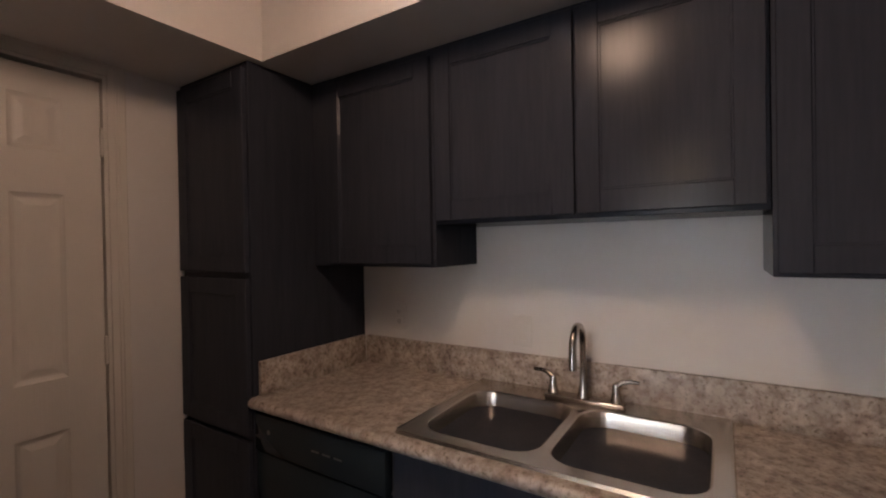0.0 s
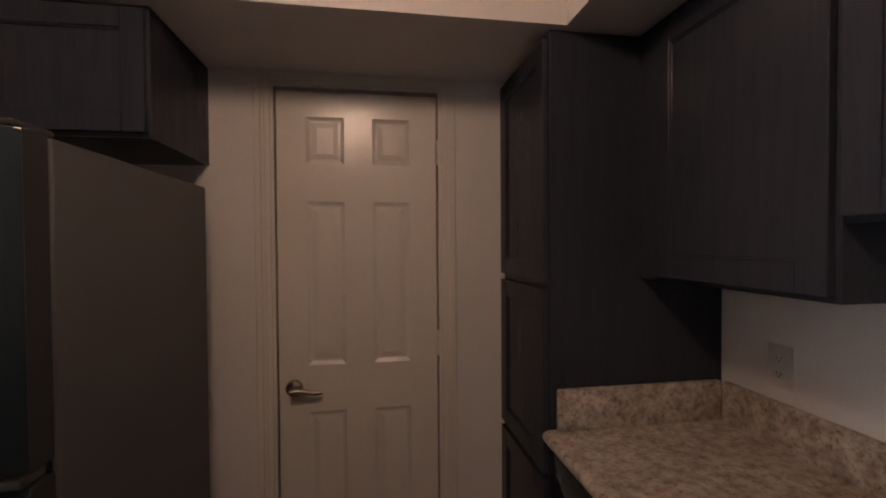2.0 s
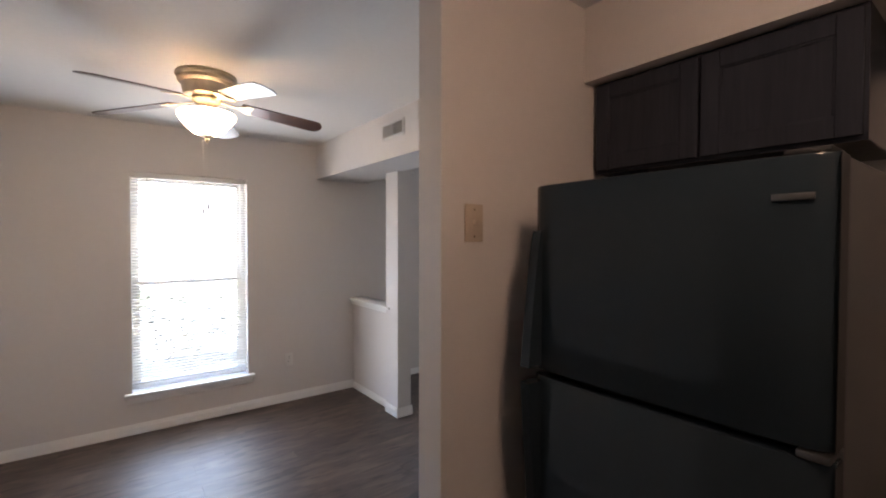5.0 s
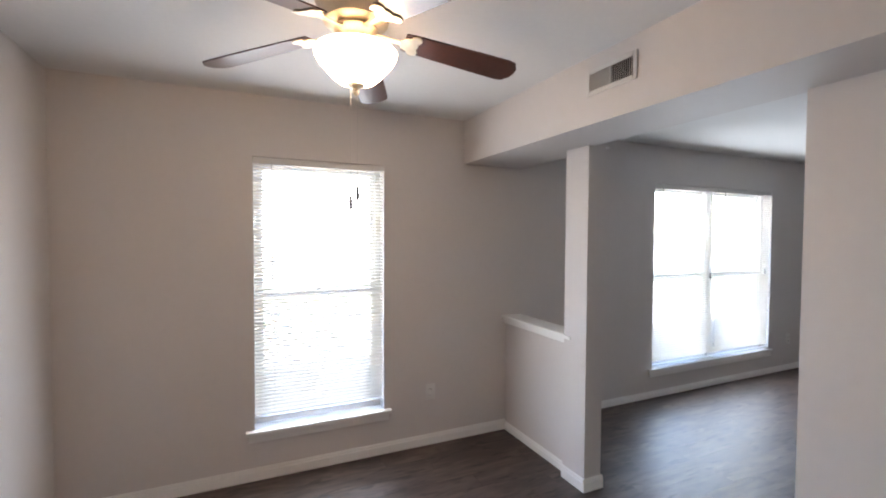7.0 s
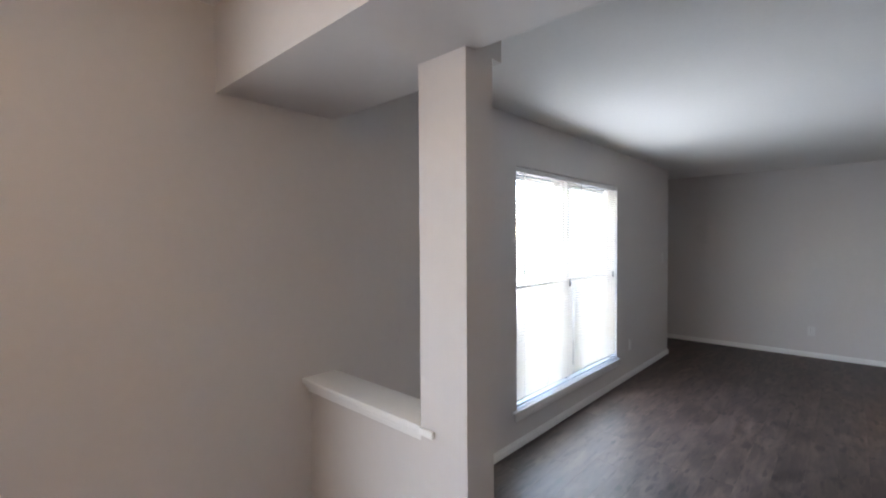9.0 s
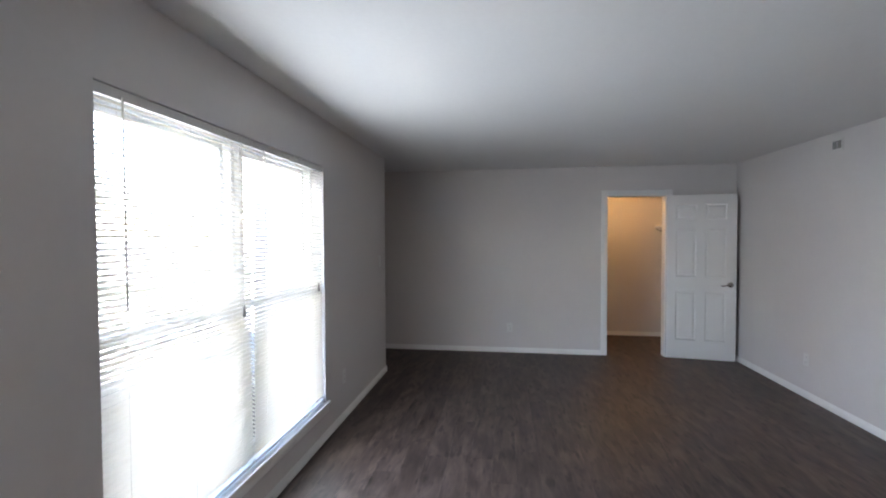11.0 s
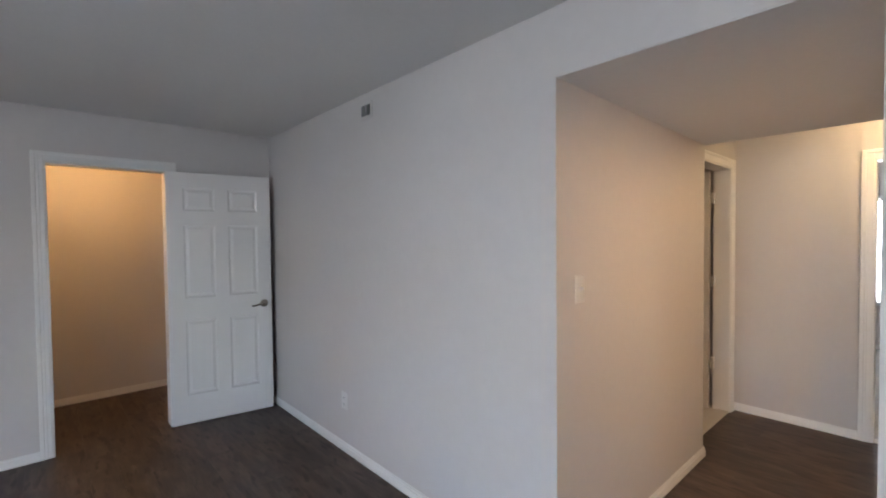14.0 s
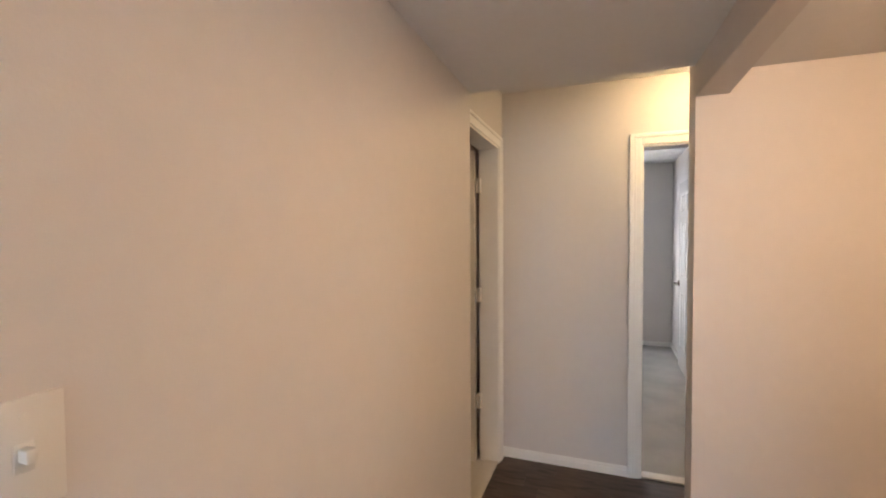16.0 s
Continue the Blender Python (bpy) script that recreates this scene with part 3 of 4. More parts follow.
# ---- windows and blinds ----
def sash_window(name, y0, y1, z0, z1, x=-3.10, inward=1):
    """A white vinyl single-hung unit in the wall's depth: outer frame, two sashes with panes, lock."""
    ob = thing(name, "white vinyl single-hung window with clear glass", "window")
    ob["kind"] = "structure"
    bm = bmesh.new()
    f = 0.035
    for a in ((y0, y0 + f, z0, z1), (y1 - f, y1, z0, z1), (y0 + f, y1 - f, z0, z0 + f), (y0 + f, y1 - f, z1 - f, z1)):
        box(bm, x - 0.04, x + 0.045, *a, 0.003, 1)
    part("window_frame", bm, M_VINYL, ob)
    zm = (z0 + z1) / 2 - 0.02
    for k, (zb, zt, dx) in enumerate(((z0 + f, zm + 0.02, 0.018), (zm - 0.02, z1 - f, -0.014))):
        bm = bmesh.new()
        s = 0.028
        for a in ((y0 + f, y0 + f + s, zb, zt), (y1 - f - s, y1 - f, zb, zt), (y0 + f + s, y1 - f - s, zb, zb + s), (y0 + f + s, y1 - f - s, zt - s, zt)):
            box(bm, x + dx - 0.014, x + dx + 0.014, *a, 0.002, 1)
        sash = part("sash", bm, M_VINYL, ob)
        bm = bmesh.new()
        box(bm, x + dx - 0.003, x + dx + 0.003, y0 + f + s, y1 - f - s, zb + s, zt - s)
        pane = part("pane", bm, M_GLASS, sash, "clear window glass", smooth=False)
        pane.visible_shadow = False
    bm = bmesh.new()
    ym = (y0 + y1) / 2
    box(bm, x + 0.018, x + 0.04, ym - 0.03, ym + 0.03, zm + 0.02, zm + 0.034, 0.004)
    part("sash_lock", bm, M_VINYL, ob)
    return ob


def window_stool(name, y0, y1, z, x=-2.96, nose=0.042):
    ob = thing(name, "white painted wooden window stool and apron", "window sill")
    ob["kind"] = "structure"
    bm = bmesh.new()
    box(bm, -3.055, x, y0 + 0.001, y1 - 0.001, z - 0.026, z + 0.004)
    box(bm, x - 0.002, x + nose, y0 - 0.05, y1 + 0.05, z - 0.022, z + 0.004, 0.006)
    part("stool", bm, M_TRIM, ob)
    bm = bmesh.new()
    box(bm, x, x + 0.014, y0 - 0.035, y1 + 0.035, z - 0.074, z - 0.022, 0.004)
    part("apron", bm, M_TRIM, ob)


def slat_mesh(length):
    bm = bmesh.new()
    rows = []
    for k in range(4):
        u = k / 3 - 0.5
        rows.append((0.0245 * u, 0.0028 * (1 - 4 * u * u)))
    vt = [[bm.verts.new((x, s * length / 2, z)) for x, z in rows] for s in (-1, 1)]
    vb = [[bm.verts.new((x, s * length / 2, z - 0.0008)) for x, z in rows] for s in (-1, 1)]
    for k in range(3):
        bm.faces.new((vt[0][k], vt[0][k + 1], vt[1][k + 1], vt[1][k]))
        bm.faces.new((vb[0][k + 1], vb[0][k], vb[1][k], vb[1][k + 1]))
    bm.faces.new((vt[0][0], vt[1][0], vb[1][0], vb[0][0]))
    bm.faces.new((vt[1][3], vt[0][3], vb[0][3], vb[1][3]))
    bmesh.ops.recalc_face_normals(bm, faces=bm.faces[:])
    return mesh_of("slat", bm, M_SLAT)


def blind(name, y0, y1, z0, z1, x=-2.981, wand=True, tassel=None):
    """A one-inch mini blind, lowered, slats open."""
    ob = thing(name, "white one-inch mini blind, lowered with open slats", "blind", group="window blinds")
    ym, ln = (y0 + y1) / 2, y1 - y0 - 0.008
    bm = bmesh.new()
    box(bm, x - 0.013, x + 0.013, y0 + 0.002, y1 - 0.002, z1 - 0.036, z1 - 0.003, 0.002, 1)
    part("headrail", bm, M_VINYL, ob)
    bm = bmesh.new()
    box(bm, x + 0.0135, x + 0.0165, y0 + 0.001, y1 - 0.001, z1 - 0.040, z1 - 0.004, 0.001, 1)
    # duller than the vinyl rail: the valance's shade is put into its colour
    part("valance", bm, M_VENT, ob)
    bm = bmesh.new()
    box(bm, x - 0.013, x + 0.013, y0 + 0.004, y1 - 0.004, z0 + 0.006, z0 + 0.022, 0.003)
    part("bottom_rail", bm, M_VINYL, ob)
    me = slat_mesh(ln)
    pitch = 0.0222
    n = int((z1 - z0 - 0.072) / pitch)
    rng = random.Random(int(y0 * 100))
    for k in range(n):
        s = new("slat", me)
        s.parent = ob
        s.matrix_local = pose(x, ym, z1 - 0.050 - k * pitch, rng.uniform(-0.06, 0.06), TILT + rng.uniform(-1.5, 1.5), 0)
    for y in (y0 + 0.12, ym, y1 - 0.12):
        bm = bmesh.new()
        for dx in (-0.0128, 0.0128):
            tube(bm, [(x + dx, y, z1 - 0.03), (x + dx, y, z0 + 0.02)], 0.0006, 4)
        part("ladder_cord", bm, M_CORD, ob)
    if wand:
        bm = bmesh.new()
        tube(bm, [(x + 0.022, y0 + 0.11, z1 - 0.03), (x + 0.024, y0 + 0.11, z1 - 0.78)], 0.0035, 6)
        part("tilt_wand", bm, M_CORD, ob)
    if tassel:
        yt, zt = tassel
        bm = bmesh.new()
        for d in (-0.004, 0.004):
            tube(bm, [(x + 0.02, yt + d, z1 - 0.03), (x + 0.02, yt, zt)], 0.0009, 4)
        cord = part("lift_cord", bm, M_CORD, ob)
        bm = bmesh.new()
        lathe(bm, [(0.003, 0.0), (0.006, -0.012), (0.009, -0.055), (0.007, -0.062)], (x + 0.02, yt, zt), 10)
        part("tassel", bm, M_TASSEL, cord)
    return ob


sash_window("window_1", W1[0], W1[1], W1[2], W1[3])
window_stool("window_stool_1", W1[0], W1[1], W1[2])
blind("mini_blind", W1[0], W1[1], W1[2] + 0.055, W1[3])
WM = (W2[0] + W2[1]) / 2
sash_window("window_2", W2[0], WM - 0.02, W2[2], W2[3])
sash_window("window_3", WM + 0.02, W2[1], W2[2], W2[3])
bm = bmesh.new()
box(bm, -3.14, -3.03, WM - 0.02, WM + 0.02, W2[2], W2[3], 0.003, 1)
structure("window_mullion", bm, M_VINYL, "white vinyl mullion between two windows", "window mullion")
window_stool("window_stool_2", W2[0], W2[1], W2[2], nose=0.024)
blind("mini_blind", W2[0], WM - 0.002, W2[2] + 0.012, W2[3], tassel=(WM - 0.10, 1.17))
blind("mini_blind", WM + 0.002, W2[1], W2[2] + 0.012, W2[3], tassel=(W2[1] - 0.10, 1.19))


sash_window("window_bedroom", 5.10, 5.95, 0.56, 1.95, x=7.51)
blind("mini_blind", 5.10, 5.95, 0.58, 1.95, x=7.44, wand=False)


# ---- ceiling fan ----
FC = (-1.57, 1.07)
fan = thing("ceiling_fan", "antique brass hugger ceiling fan with five mahogany blades and lit bowl", "ceiling fan", (FC[0], FC[1], H))
bm = bmesh.new()
lathe(bm, [(0.150, 0.0), (0.153, -0.012), (0.146, -0.022), (0.140, -0.026), (0.142, -0.042), (0.134, -0.050), (0.124, -0.056), (0.119, -0.085), (0.112, -0.112), (0.098, -0.122), (0.07, -0.126)], (0, 0, 0), 40)
part("motor_housing", bm, M_BRASS, fan)
bm = bmesh.new()
lathe(bm, [(0.075, -0.126), (0.078, -0.136), (0.060, -0.150), (0.052, -0.160), (0.050, -0.192), (0.056, -0.196), (0.012, -0.204)], (0, 0, 0), 32)
part("switch_housing", bm, M_BRASS, fan)
bm = bmesh.new()
outer = [(0.138, -0.204), (0.145, -0.212), (0.143, -0.227), (0.130, -0.249), (0.106, -0.276), (0.084, -0.300), (0.064, -0.315), (0.030, -0.324)]
lathe(bm, outer, (0, 0, 0), 40, cap=False)
bowl = part("bowl", bm, M_GLOBE, fan, "glowing alabaster glass bowl")
bm = bmesh.new()
lathe(bm, [(r - 0.005, z + 0.004) for r, z in outer], (0, 0, 0), 40, cap=False)
bmesh.ops.reverse_faces(bm, faces=bm.faces[:])
part("bowl_lining", bm, M_VENT, bowl, "white inner face of the glass bowl")
bm = bmesh.new()
lathe(bm, [(0.006, -0.20), (0.006, -0.314), (0.032, -0.320), (0.030, -0.328), (0.014, -0.334), (0.008, -0.342), (0.012, -0.350), (0.008, -0.358), (0.003, -0.364)], (0, 0, 0), 20)
part("finial", bm, M_BRASS, fan)
for k in range(5):
    a = 86 + 72 * k
    m = pose(0, 0, -0.130, 0, 0, a) @ pose(0, 0, 0, 0, 6.5, 0)
    bm = bmesh.new()
    # bracket: a flat arm that forks into a three-lobed plate
    box(bm, 0.07, 0.185, -0.012, 0.012, -0.006, 0.0, 0.002, 1)
    lathe(bm, [(0.034, -0.006), (0.036, -0.003), (0.034, 0.0)], (0.195, 0.0, 0), 16)
    for s in (-1, 1):
        lathe(bm, [(0.020, -0.006), (0.022, -0.003), (0.020, 0.0)], (0.215, s * 0.034, 0), 12)
    bmesh.ops.transform(bm, matrix=m @ pose(0, 0, 0, -11, 0, 0), verts=bm.verts[:])
    part("blade_bracket", bm, M_BRASS, fan)
    t = bmesh.new()
    edge = [(0.175, 0.046), (0.20, 0.052), (0.45, 0.062), (0.580, 0.066), (0.612, 0.060), (0.620, 0.045), (0.632, 0.030), (0.636, 0.0)]
    loop = [(x, y) for x, y in edge] + [(x, -y) for x, y in edge[-2::-1]]
    up = [t.verts.new((x, y, 0.006)) for x, y in loop]
    lo = [t.verts.new((x, y, 0.0005)) for x, y in loop]
    t.faces.new(up[::-1])
    t.faces.new(lo)
    for i in range(len(loop)):
        t.faces.new((up[i], up[(i + 1) % len(loop)], lo[(i + 1) % len(loop)], lo[i]))
    bmesh.ops.recalc_face_normals(t, faces=t.faces[:])
    bmesh.ops.transform(t, matrix=m @ pose(0, 0, 0, -11, 0, 0), verts=t.verts[:])
    part("blade", t, M_BLADE, fan, "dark mahogany fan blade")
for x, y, z1 in ((0.012, -0.022, -0.715), (0.012, 0.002, -0.680)):
    bm = bmesh.new()
    tube(bm, [(0.03 * (1 if y > -0.01 else -0.2), y, -0.322), (x, y, -0.35), (x, y, z1)], 0.0011, 5)
    chain = part("pull_chain", bm, M_CORD, fan)
    bm = bmesh.new()
    lathe(bm, [(0.002, 0.0), (0.0050, -0.01), (0.0066, -0.028), (0.0055, -0.046), (0.003, -0.052)], (x, y, z1), 12)
    part("fob", bm, M_TASSEL, chain, "dark wooden pull-chain fob")


# ---- vents, switches, outlets ----
def register(name, label, w, h, m, banks=2, slats=11, material=None):
    """A louvred air register; local x along the wall, z up, y out of the wall."""
    ob = thing(name, label, "vent")
    ob.matrix_basis = m
    b = 0.022
    bm = bmesh.new()
    for a in ((-w / 2, -w / 2 + b, -h / 2, h / 2), (w / 2 - b, w / 2, -h / 2, h / 2), (-w / 2 + b, w / 2 - b, -h / 2, -h / 2 + b), (-w / 2 + b, w / 2 - b, h / 2 - b, h / 2)):
        box(bm, a[0], a[1], 0, 0.007, a[2], a[3], 0.002, 1)
    if banks == 2:
        box(bm, -0.008, 0.008, 0, 0.007, -h / 2 + b, h / 2 - b, 0.002, 1)
    mt = material or M_VENT
    part("rim", bm, M_VENT, ob)
    # near-black sheet: the shade of the duct behind the louvres, put into colour
    bm = bmesh.new()
    box(bm, -w / 2 + b, w / 2 - b, 0.0005, 0.0015, -h / 2 + b, h / 2 - b)
    part("duct_shade", bm, M_SLOT, ob)
    span = w - 2 * b
    bm = bmesh.new()
    box(bm, -0.0015, 0.0015, -0.006, 0.006, -h / 2 + b, h / 2 - b)
    me = mesh_of("louvre", bm, mt, False)
    for k in range(slats * banks):
        x = -w / 2 + b + span * (k + 0.5) / (slats * banks)
        s = new("louvre", me)
        s.parent = ob
        s.matrix_local = pose(x, 0.006, 0, 0, 0, 40 if k < slats and banks == 2 else -40)
    return ob


register("wall_vent", "cream louvred air register on the boxed beam", 0.300, 0.122, pose(-1.521, 2.2195, 2.268, 0, 0, 180), 2, 11)
register("wall_vent", "small grey louvred air vent high on the wall", 0.137, 0.108, pose(1.1695, 7.15, 2.287, 0, 0, 90), 2, 5, M_VENTG)
register("wall_vent", "cream louvred air register on the kitchen soffit", 0.33, 0.13, pose(1.40, 2.1115, 2.295, 0, 0, 180), 2, 11)


def wall_plate(name, label, m, kind, material):
    """A cover plate with a toggle, a rocker or two receptacles; local x along the wall, y out of it."""
    ob = thing(name, label, "light switch" if kind != "outlet" else "outlet", group="wall plates")
    ob.matrix_basis = m
    bm = bmesh.new()
    box(bm, -0.037, 0.037, 0, 0.006, -0.059, 0.059, 0.003)
    part("cover_plate", bm, material, ob)
    if kind == "outlet":
        for z in (-0.021, 0.021):
            bm = bmesh.new()
            box(bm, -0.017, 0.017, 0.005, 0.0085, z - 0.014, z + 0.014, 0.004)
            r = part("receptacle", bm, material, ob)
            bm = bmesh.new()
            for x in (-0.007, 0.006):
                box(bm, x - 0.001, x + 0.001, 0.008, 0.009, z - 0.004, z + 0.006)
            lathe(bm, [(0.0025, 0.008), (0.0025, 0.009)], (0, 0, z - 0.008), 8, "y")
            part("slot", bm, M_SLOT, r)
    elif kind == "rocker":
        bm = bmesh.new()
        box(bm, -0.016, 0.016, 0.005, 0.010, -0.033, 0.033, 0.003)
        part("rocker", bm, material, ob)
    else:
        bm = bmesh.new()
        box(bm, -0.005, 0.005, 0.004, 0.020, -0.004, 0.010, 0.002)
        part("toggle", bm, material, ob)
        bm = bmesh.new()
        box(bm, -0.009, 0.009, 0.0055, 0.0068, -0.016, 0.016, 0.001, 1)
        part("toggle_frame", bm, material, ob)
    for z in ((-0.042, 0.042) if kind != "outlet" else (0.0,)):
        bm = bmesh.new()
        lathe(bm, [(0.0032, 0.0055), (0.0028, 0.0075)], (0, 0, 0), 10, "y")
        bmesh.ops.translate(bm, vec=(0, 0, z), verts=bm.verts[:])
        part("screw", bm, M_NICKEL if material is M_ALMOND else material, ob)
    return ob


wall_plate("switch_plate", "beige toggle switch plate on the kitchen wall", pose(0.105, 1.545, 1.556, 0, 0, -90), "toggle", M_ALMOND)
wall_plate("switch_plate", "white toggle switch plate on the hallway wall", pose(1.343, 5.77, 1.259, 0, 0, 180), "toggle", M_PLATE)
wall_plate("switch_plate", "white rocker switch plate near the entry corner", pose(-2.96, 7.545, 1.260, 0, 0, -90), "rocker", M_PLATE)
wall_plate("outlet", "white wall outlet below the dining window wall", pose(-2.96, 1.952, 0.390, 0, 0, -90), "outlet", M_PLATE)
wall_plate("outlet", "white wall outlet beside the large window", pose(-2.96, 6.46, 0.358, 0, 0, -90), "outlet", M_PLATE)
wall_plate("outlet", "white wall outlet on the grey far wall", pose(-1.562, 8.79, 0.327, 0, 0, 180), "outlet", M_PLATE)
wall_plate("outlet", "white wall outlet on the grey side wall", pose(1.17, 7.485, 0.357, 0, 0, 90), "outlet", M_PLATE)
wall_plate("outlet", "white wall outlet above the kitchen backsplash", pose(2.60, 1.934, 1.128, 0, 0, 90), "outlet", M_PLATE)
wall_plate("outlet", "white wall outlet above the kitchen sink", pose(2.60, 1.352, 1.112, 0, 0, 90), "rocker", M_PLATE)
wall_plate("outlet", "white wall outlet in the bedroom", pose(7.45, 5.06, 0.331, 0, 0, 90), "outlet", M_PLATE)


# ---- ceiling lamps ----
def dome_light(name, label, place, r, material, d=1.0):
    ob = thing(name, label, "ceiling light", place)
    bm = bmesh.new()
    lathe(bm, [(r * 0.95, 0.0), (r, -0.006), (r, -0.02), (r * 0.92, -0.022)], (0, 0, 0), 32)
    part("base_ring", bm, M_NICKEL, ob)
    bm = bmesh.new()
    lathe(bm, [(r * 0.93, -0.021), (r * 0.9, -0.045 * d), (r * 0.74, -0.075 * d), (r * 0.45, -0.096 * d), (r * 0.1, -0.104 * d)], (0, 0, 0), 32)
    part("glass_dome", bm, material, ob, "lit frosted glass dome")
    return ob


dome_light("ceiling_light", "lit frosted dome ceiling light in the kitchen", (1.34, 1.10, H), 0.118, M_DOME, 1.6)
dome_light("ceiling_light", "lit frosted dome ceiling light in the back hall", (3.58, 4.74, H), 0.14, M_BACK)
dome_light("ceiling_light", "lit frosted dome ceiling light in the side alcove", (1.80, 4.52, 2.04), 0.12, M_HALL, 1.7)
dome_light("ceiling_light", "lit frosted dome ceiling light in the closet", (-0.1, 9.35, H), 0.12, M_CLOSET)

# closet shelf with bracket and rod
sh = thing("closet_shelf", "white wire-bracketed closet shelf with hanging rod", "shelf")
bm = bmesh.new()
box(bm, 0.62, 1.168, 8.93, 9.98, 1.655, 1.672, 0.003)
part("shelf_board", bm, M_TRIM, sh)
bm = bmesh.new()
tube(bm, [(0.70, 8.93, 1.60), (0.70, 9.98, 1.60)], 0.015, 12)
part("rod", bm, M_NICKEL, sh)
for y in (9.3, 9.94):
    bm = bmesh.new()
    tube(bm, [(0.625, y, 1.65), (0.62, y, 1.625), (0.70, y, 1.585), (1.16, y, 1.40)], 0.007, 6)
    part("bracket", bm, M_TASSEL, sh)


# ---- kitchen ----
def shaker(parent, axis, face, out, u0, u1, z0, z1, rail=0.062, name="door"):
    """A recessed-panel front, proud of a carcass face at `face`; out is the way it faces along x or y."""
    d = 0.019

    def put(bm, a0, a1, b0, b1, d0, d1, r=0.002):
        lo, hi = min(face + out * d0, face + out * d1), max(face + out * d0, face + out * d1)
        if axis == "x":
            box(bm, lo, hi, a0, a1, b0, b1, r, 1)
        else:
            box(bm, a0, a1, lo, hi, b0, b1, r, 1)
    bm = bmesh.new()
    put(bm, u0 + rail - 0.004, u1 - rail + 0.004, z0 + rail - 0.004, z1 - rail + 0.004, 0.001, 0.0105, 0)
    ob = part(name, bm, M_CAB, parent)
    for a in ((u0, u0 + rail), (u1 - rail, u1)):
        bm = bmesh.new()
        put(bm, *a, z0, z1, 0, d)
        part("stile", bm, M_CAB, ob)
    for a in ((z0, z0 + rail), (z1 - rail, z1)):
        bm = bmesh.new()
        put(bm, u0 + rail, u1 - rail, *a, 0, d - 0.0005)
        part("rail", bm, M_CAB, ob)
    for a in ((u0 + rail - 0.001, u0 + rail + 0.006, z0 + rail, z1 - rail), (u1 - rail - 0.006, u1 - rail + 0.001, z0 + rail, z1 - rail),
              (u0 + rail, u1 - rail, z0 + rail - 0.001, z0 + rail + 0.006), (u0 + rail, u1 - rail, z1 - rail - 0.006, z1 - rail + 0.001)):
        bm = bmesh.new()
        put(bm, *a, 0.010, 0.0145, 0.0015)
        part("bead", bm, M_CAB, ob)
    return ob


def cabinet(name, label, x0, x1, y0, y1, z0, z1, fronts, axis="x", out=-1, rail=0.062, toe=False):
    ob = thing(name, label, "cabinet", group="kitchen cabinets")
    bm = bmesh.new()
    box(bm, x0, x1, y0, y1, z0, z1, 0.0015, 1)
    if toe:
        box(bm, x0 + 0.07, x1, y0, y1, 0.0, z0)
    part("body", bm, M_CAB, ob)
    face = {("x", -1): x0, ("x", 1): x1, ("y", -1): y0, ("y", 1): y1}[(axis, out)]
    for f in fronts:
        shaker(ob, axis, face + out * 0.001, out, *f, rail=rail)
    return ob


ZS = 2.110
cabinet("pantry_cabinet", "tall dark espresso wood pantry cabinet with three doors", 2.012, 2.598, 2.142, 2.598, 0.09, ZS,
        [(2.150, 2.590, 1.352, 2.085), (2.150, 2.590, 0.765, 1.330), (2.150, 2.590, 0.11, 0.745)], toe=True)
cabinet("upper_cabinet", "dark espresso wood upper cabinet in the corner", 2.305, 2.598, 1.541, 2.140, 1.362, ZS, [(1.551, 2.040, 1.374, 2.080)])
cabinet("upper_cabinet", "short dark espresso wood upper cabinet above the sink", 2.305, 2.598, 0.622, 1.539, 1.507, ZS, [(1.066, 1.531, 1.519, 2.092), (0.630, 1.058, 1.519, 2.092)])
cabinet("upper_cabinet", "dark espresso wood upper cabinet beside the sink window wall", 2.305, 2.598, -0.25, 0.620, 1.352, ZS, [(0.205, 0.612, 1.362, 2.092), (-0.24, 0.197, 1.372, 2.092)])
cabinet("fridge_cabinet", "dark espresso wood cabinet above the refrigerator", 0.122, 0.905, 2.172, 2.598, 1.760, ZS, [(0.130, 0.503, 1.772, 2.096), (0.512, 0.897, 1.772, 2.096)], axis="y", rail=0.055)
cabinet("sink_base_cabinet", "dark espresso wood base cabinet under the sink", 2.03, 2.598, 0.64, 1.520, 0.09, 0.866, [(1.085, 1.510, 0.11, 0.70), (0.65, 1.075, 0.11, 0.70)], toe=True)
cabinet("base_cabinet", "dark espresso wood base cabinet beside the sink", 2.03, 2.598, -0.25, 0.638, 0.09, 0.866, [(0.20, 0.63, 0.11, 0.85), (-0.24, 0.19, 0.11, 0.85)], toe=True)

dw = thing("dishwasher", "black built-in dishwasher under the countertop", "dishwasher")
bm = bmesh.new()
box(bm, 2.04, 2.59, 1.525, 2.135, 0.0, 0.862)
part("body", bm, M_GASKET, dw)
bm = bmesh.new()
box(bm, 2.012, 2.04, 1.530, 2.130, 0.10, 0.715, 0.004)
part("door", bm, M_FRIDGE, dw)
bm = bmesh.new()
box(bm, 2.004, 2.04, 1.530, 2.130, 0.722, 0.855, 0.006)
panel = part("control_panel", bm, M_FRIDGE, dw)
for k in range(3):
    bm = bmesh.new()
    box(bm, 2.0030, 2.0045, 1.70 + 0.05 * k, 1.735 + 0.05 * k, 0.785, 0.791)
    part("marking", bm, M_BADGE, panel, smooth=False)
bm = bmesh.new()
lathe(bm, [(0.008, 0), (0.008, 0.002)], (2.002, 2.05, 0.80), 12, "x")
part("badge", bm, M_BADGE, panel)

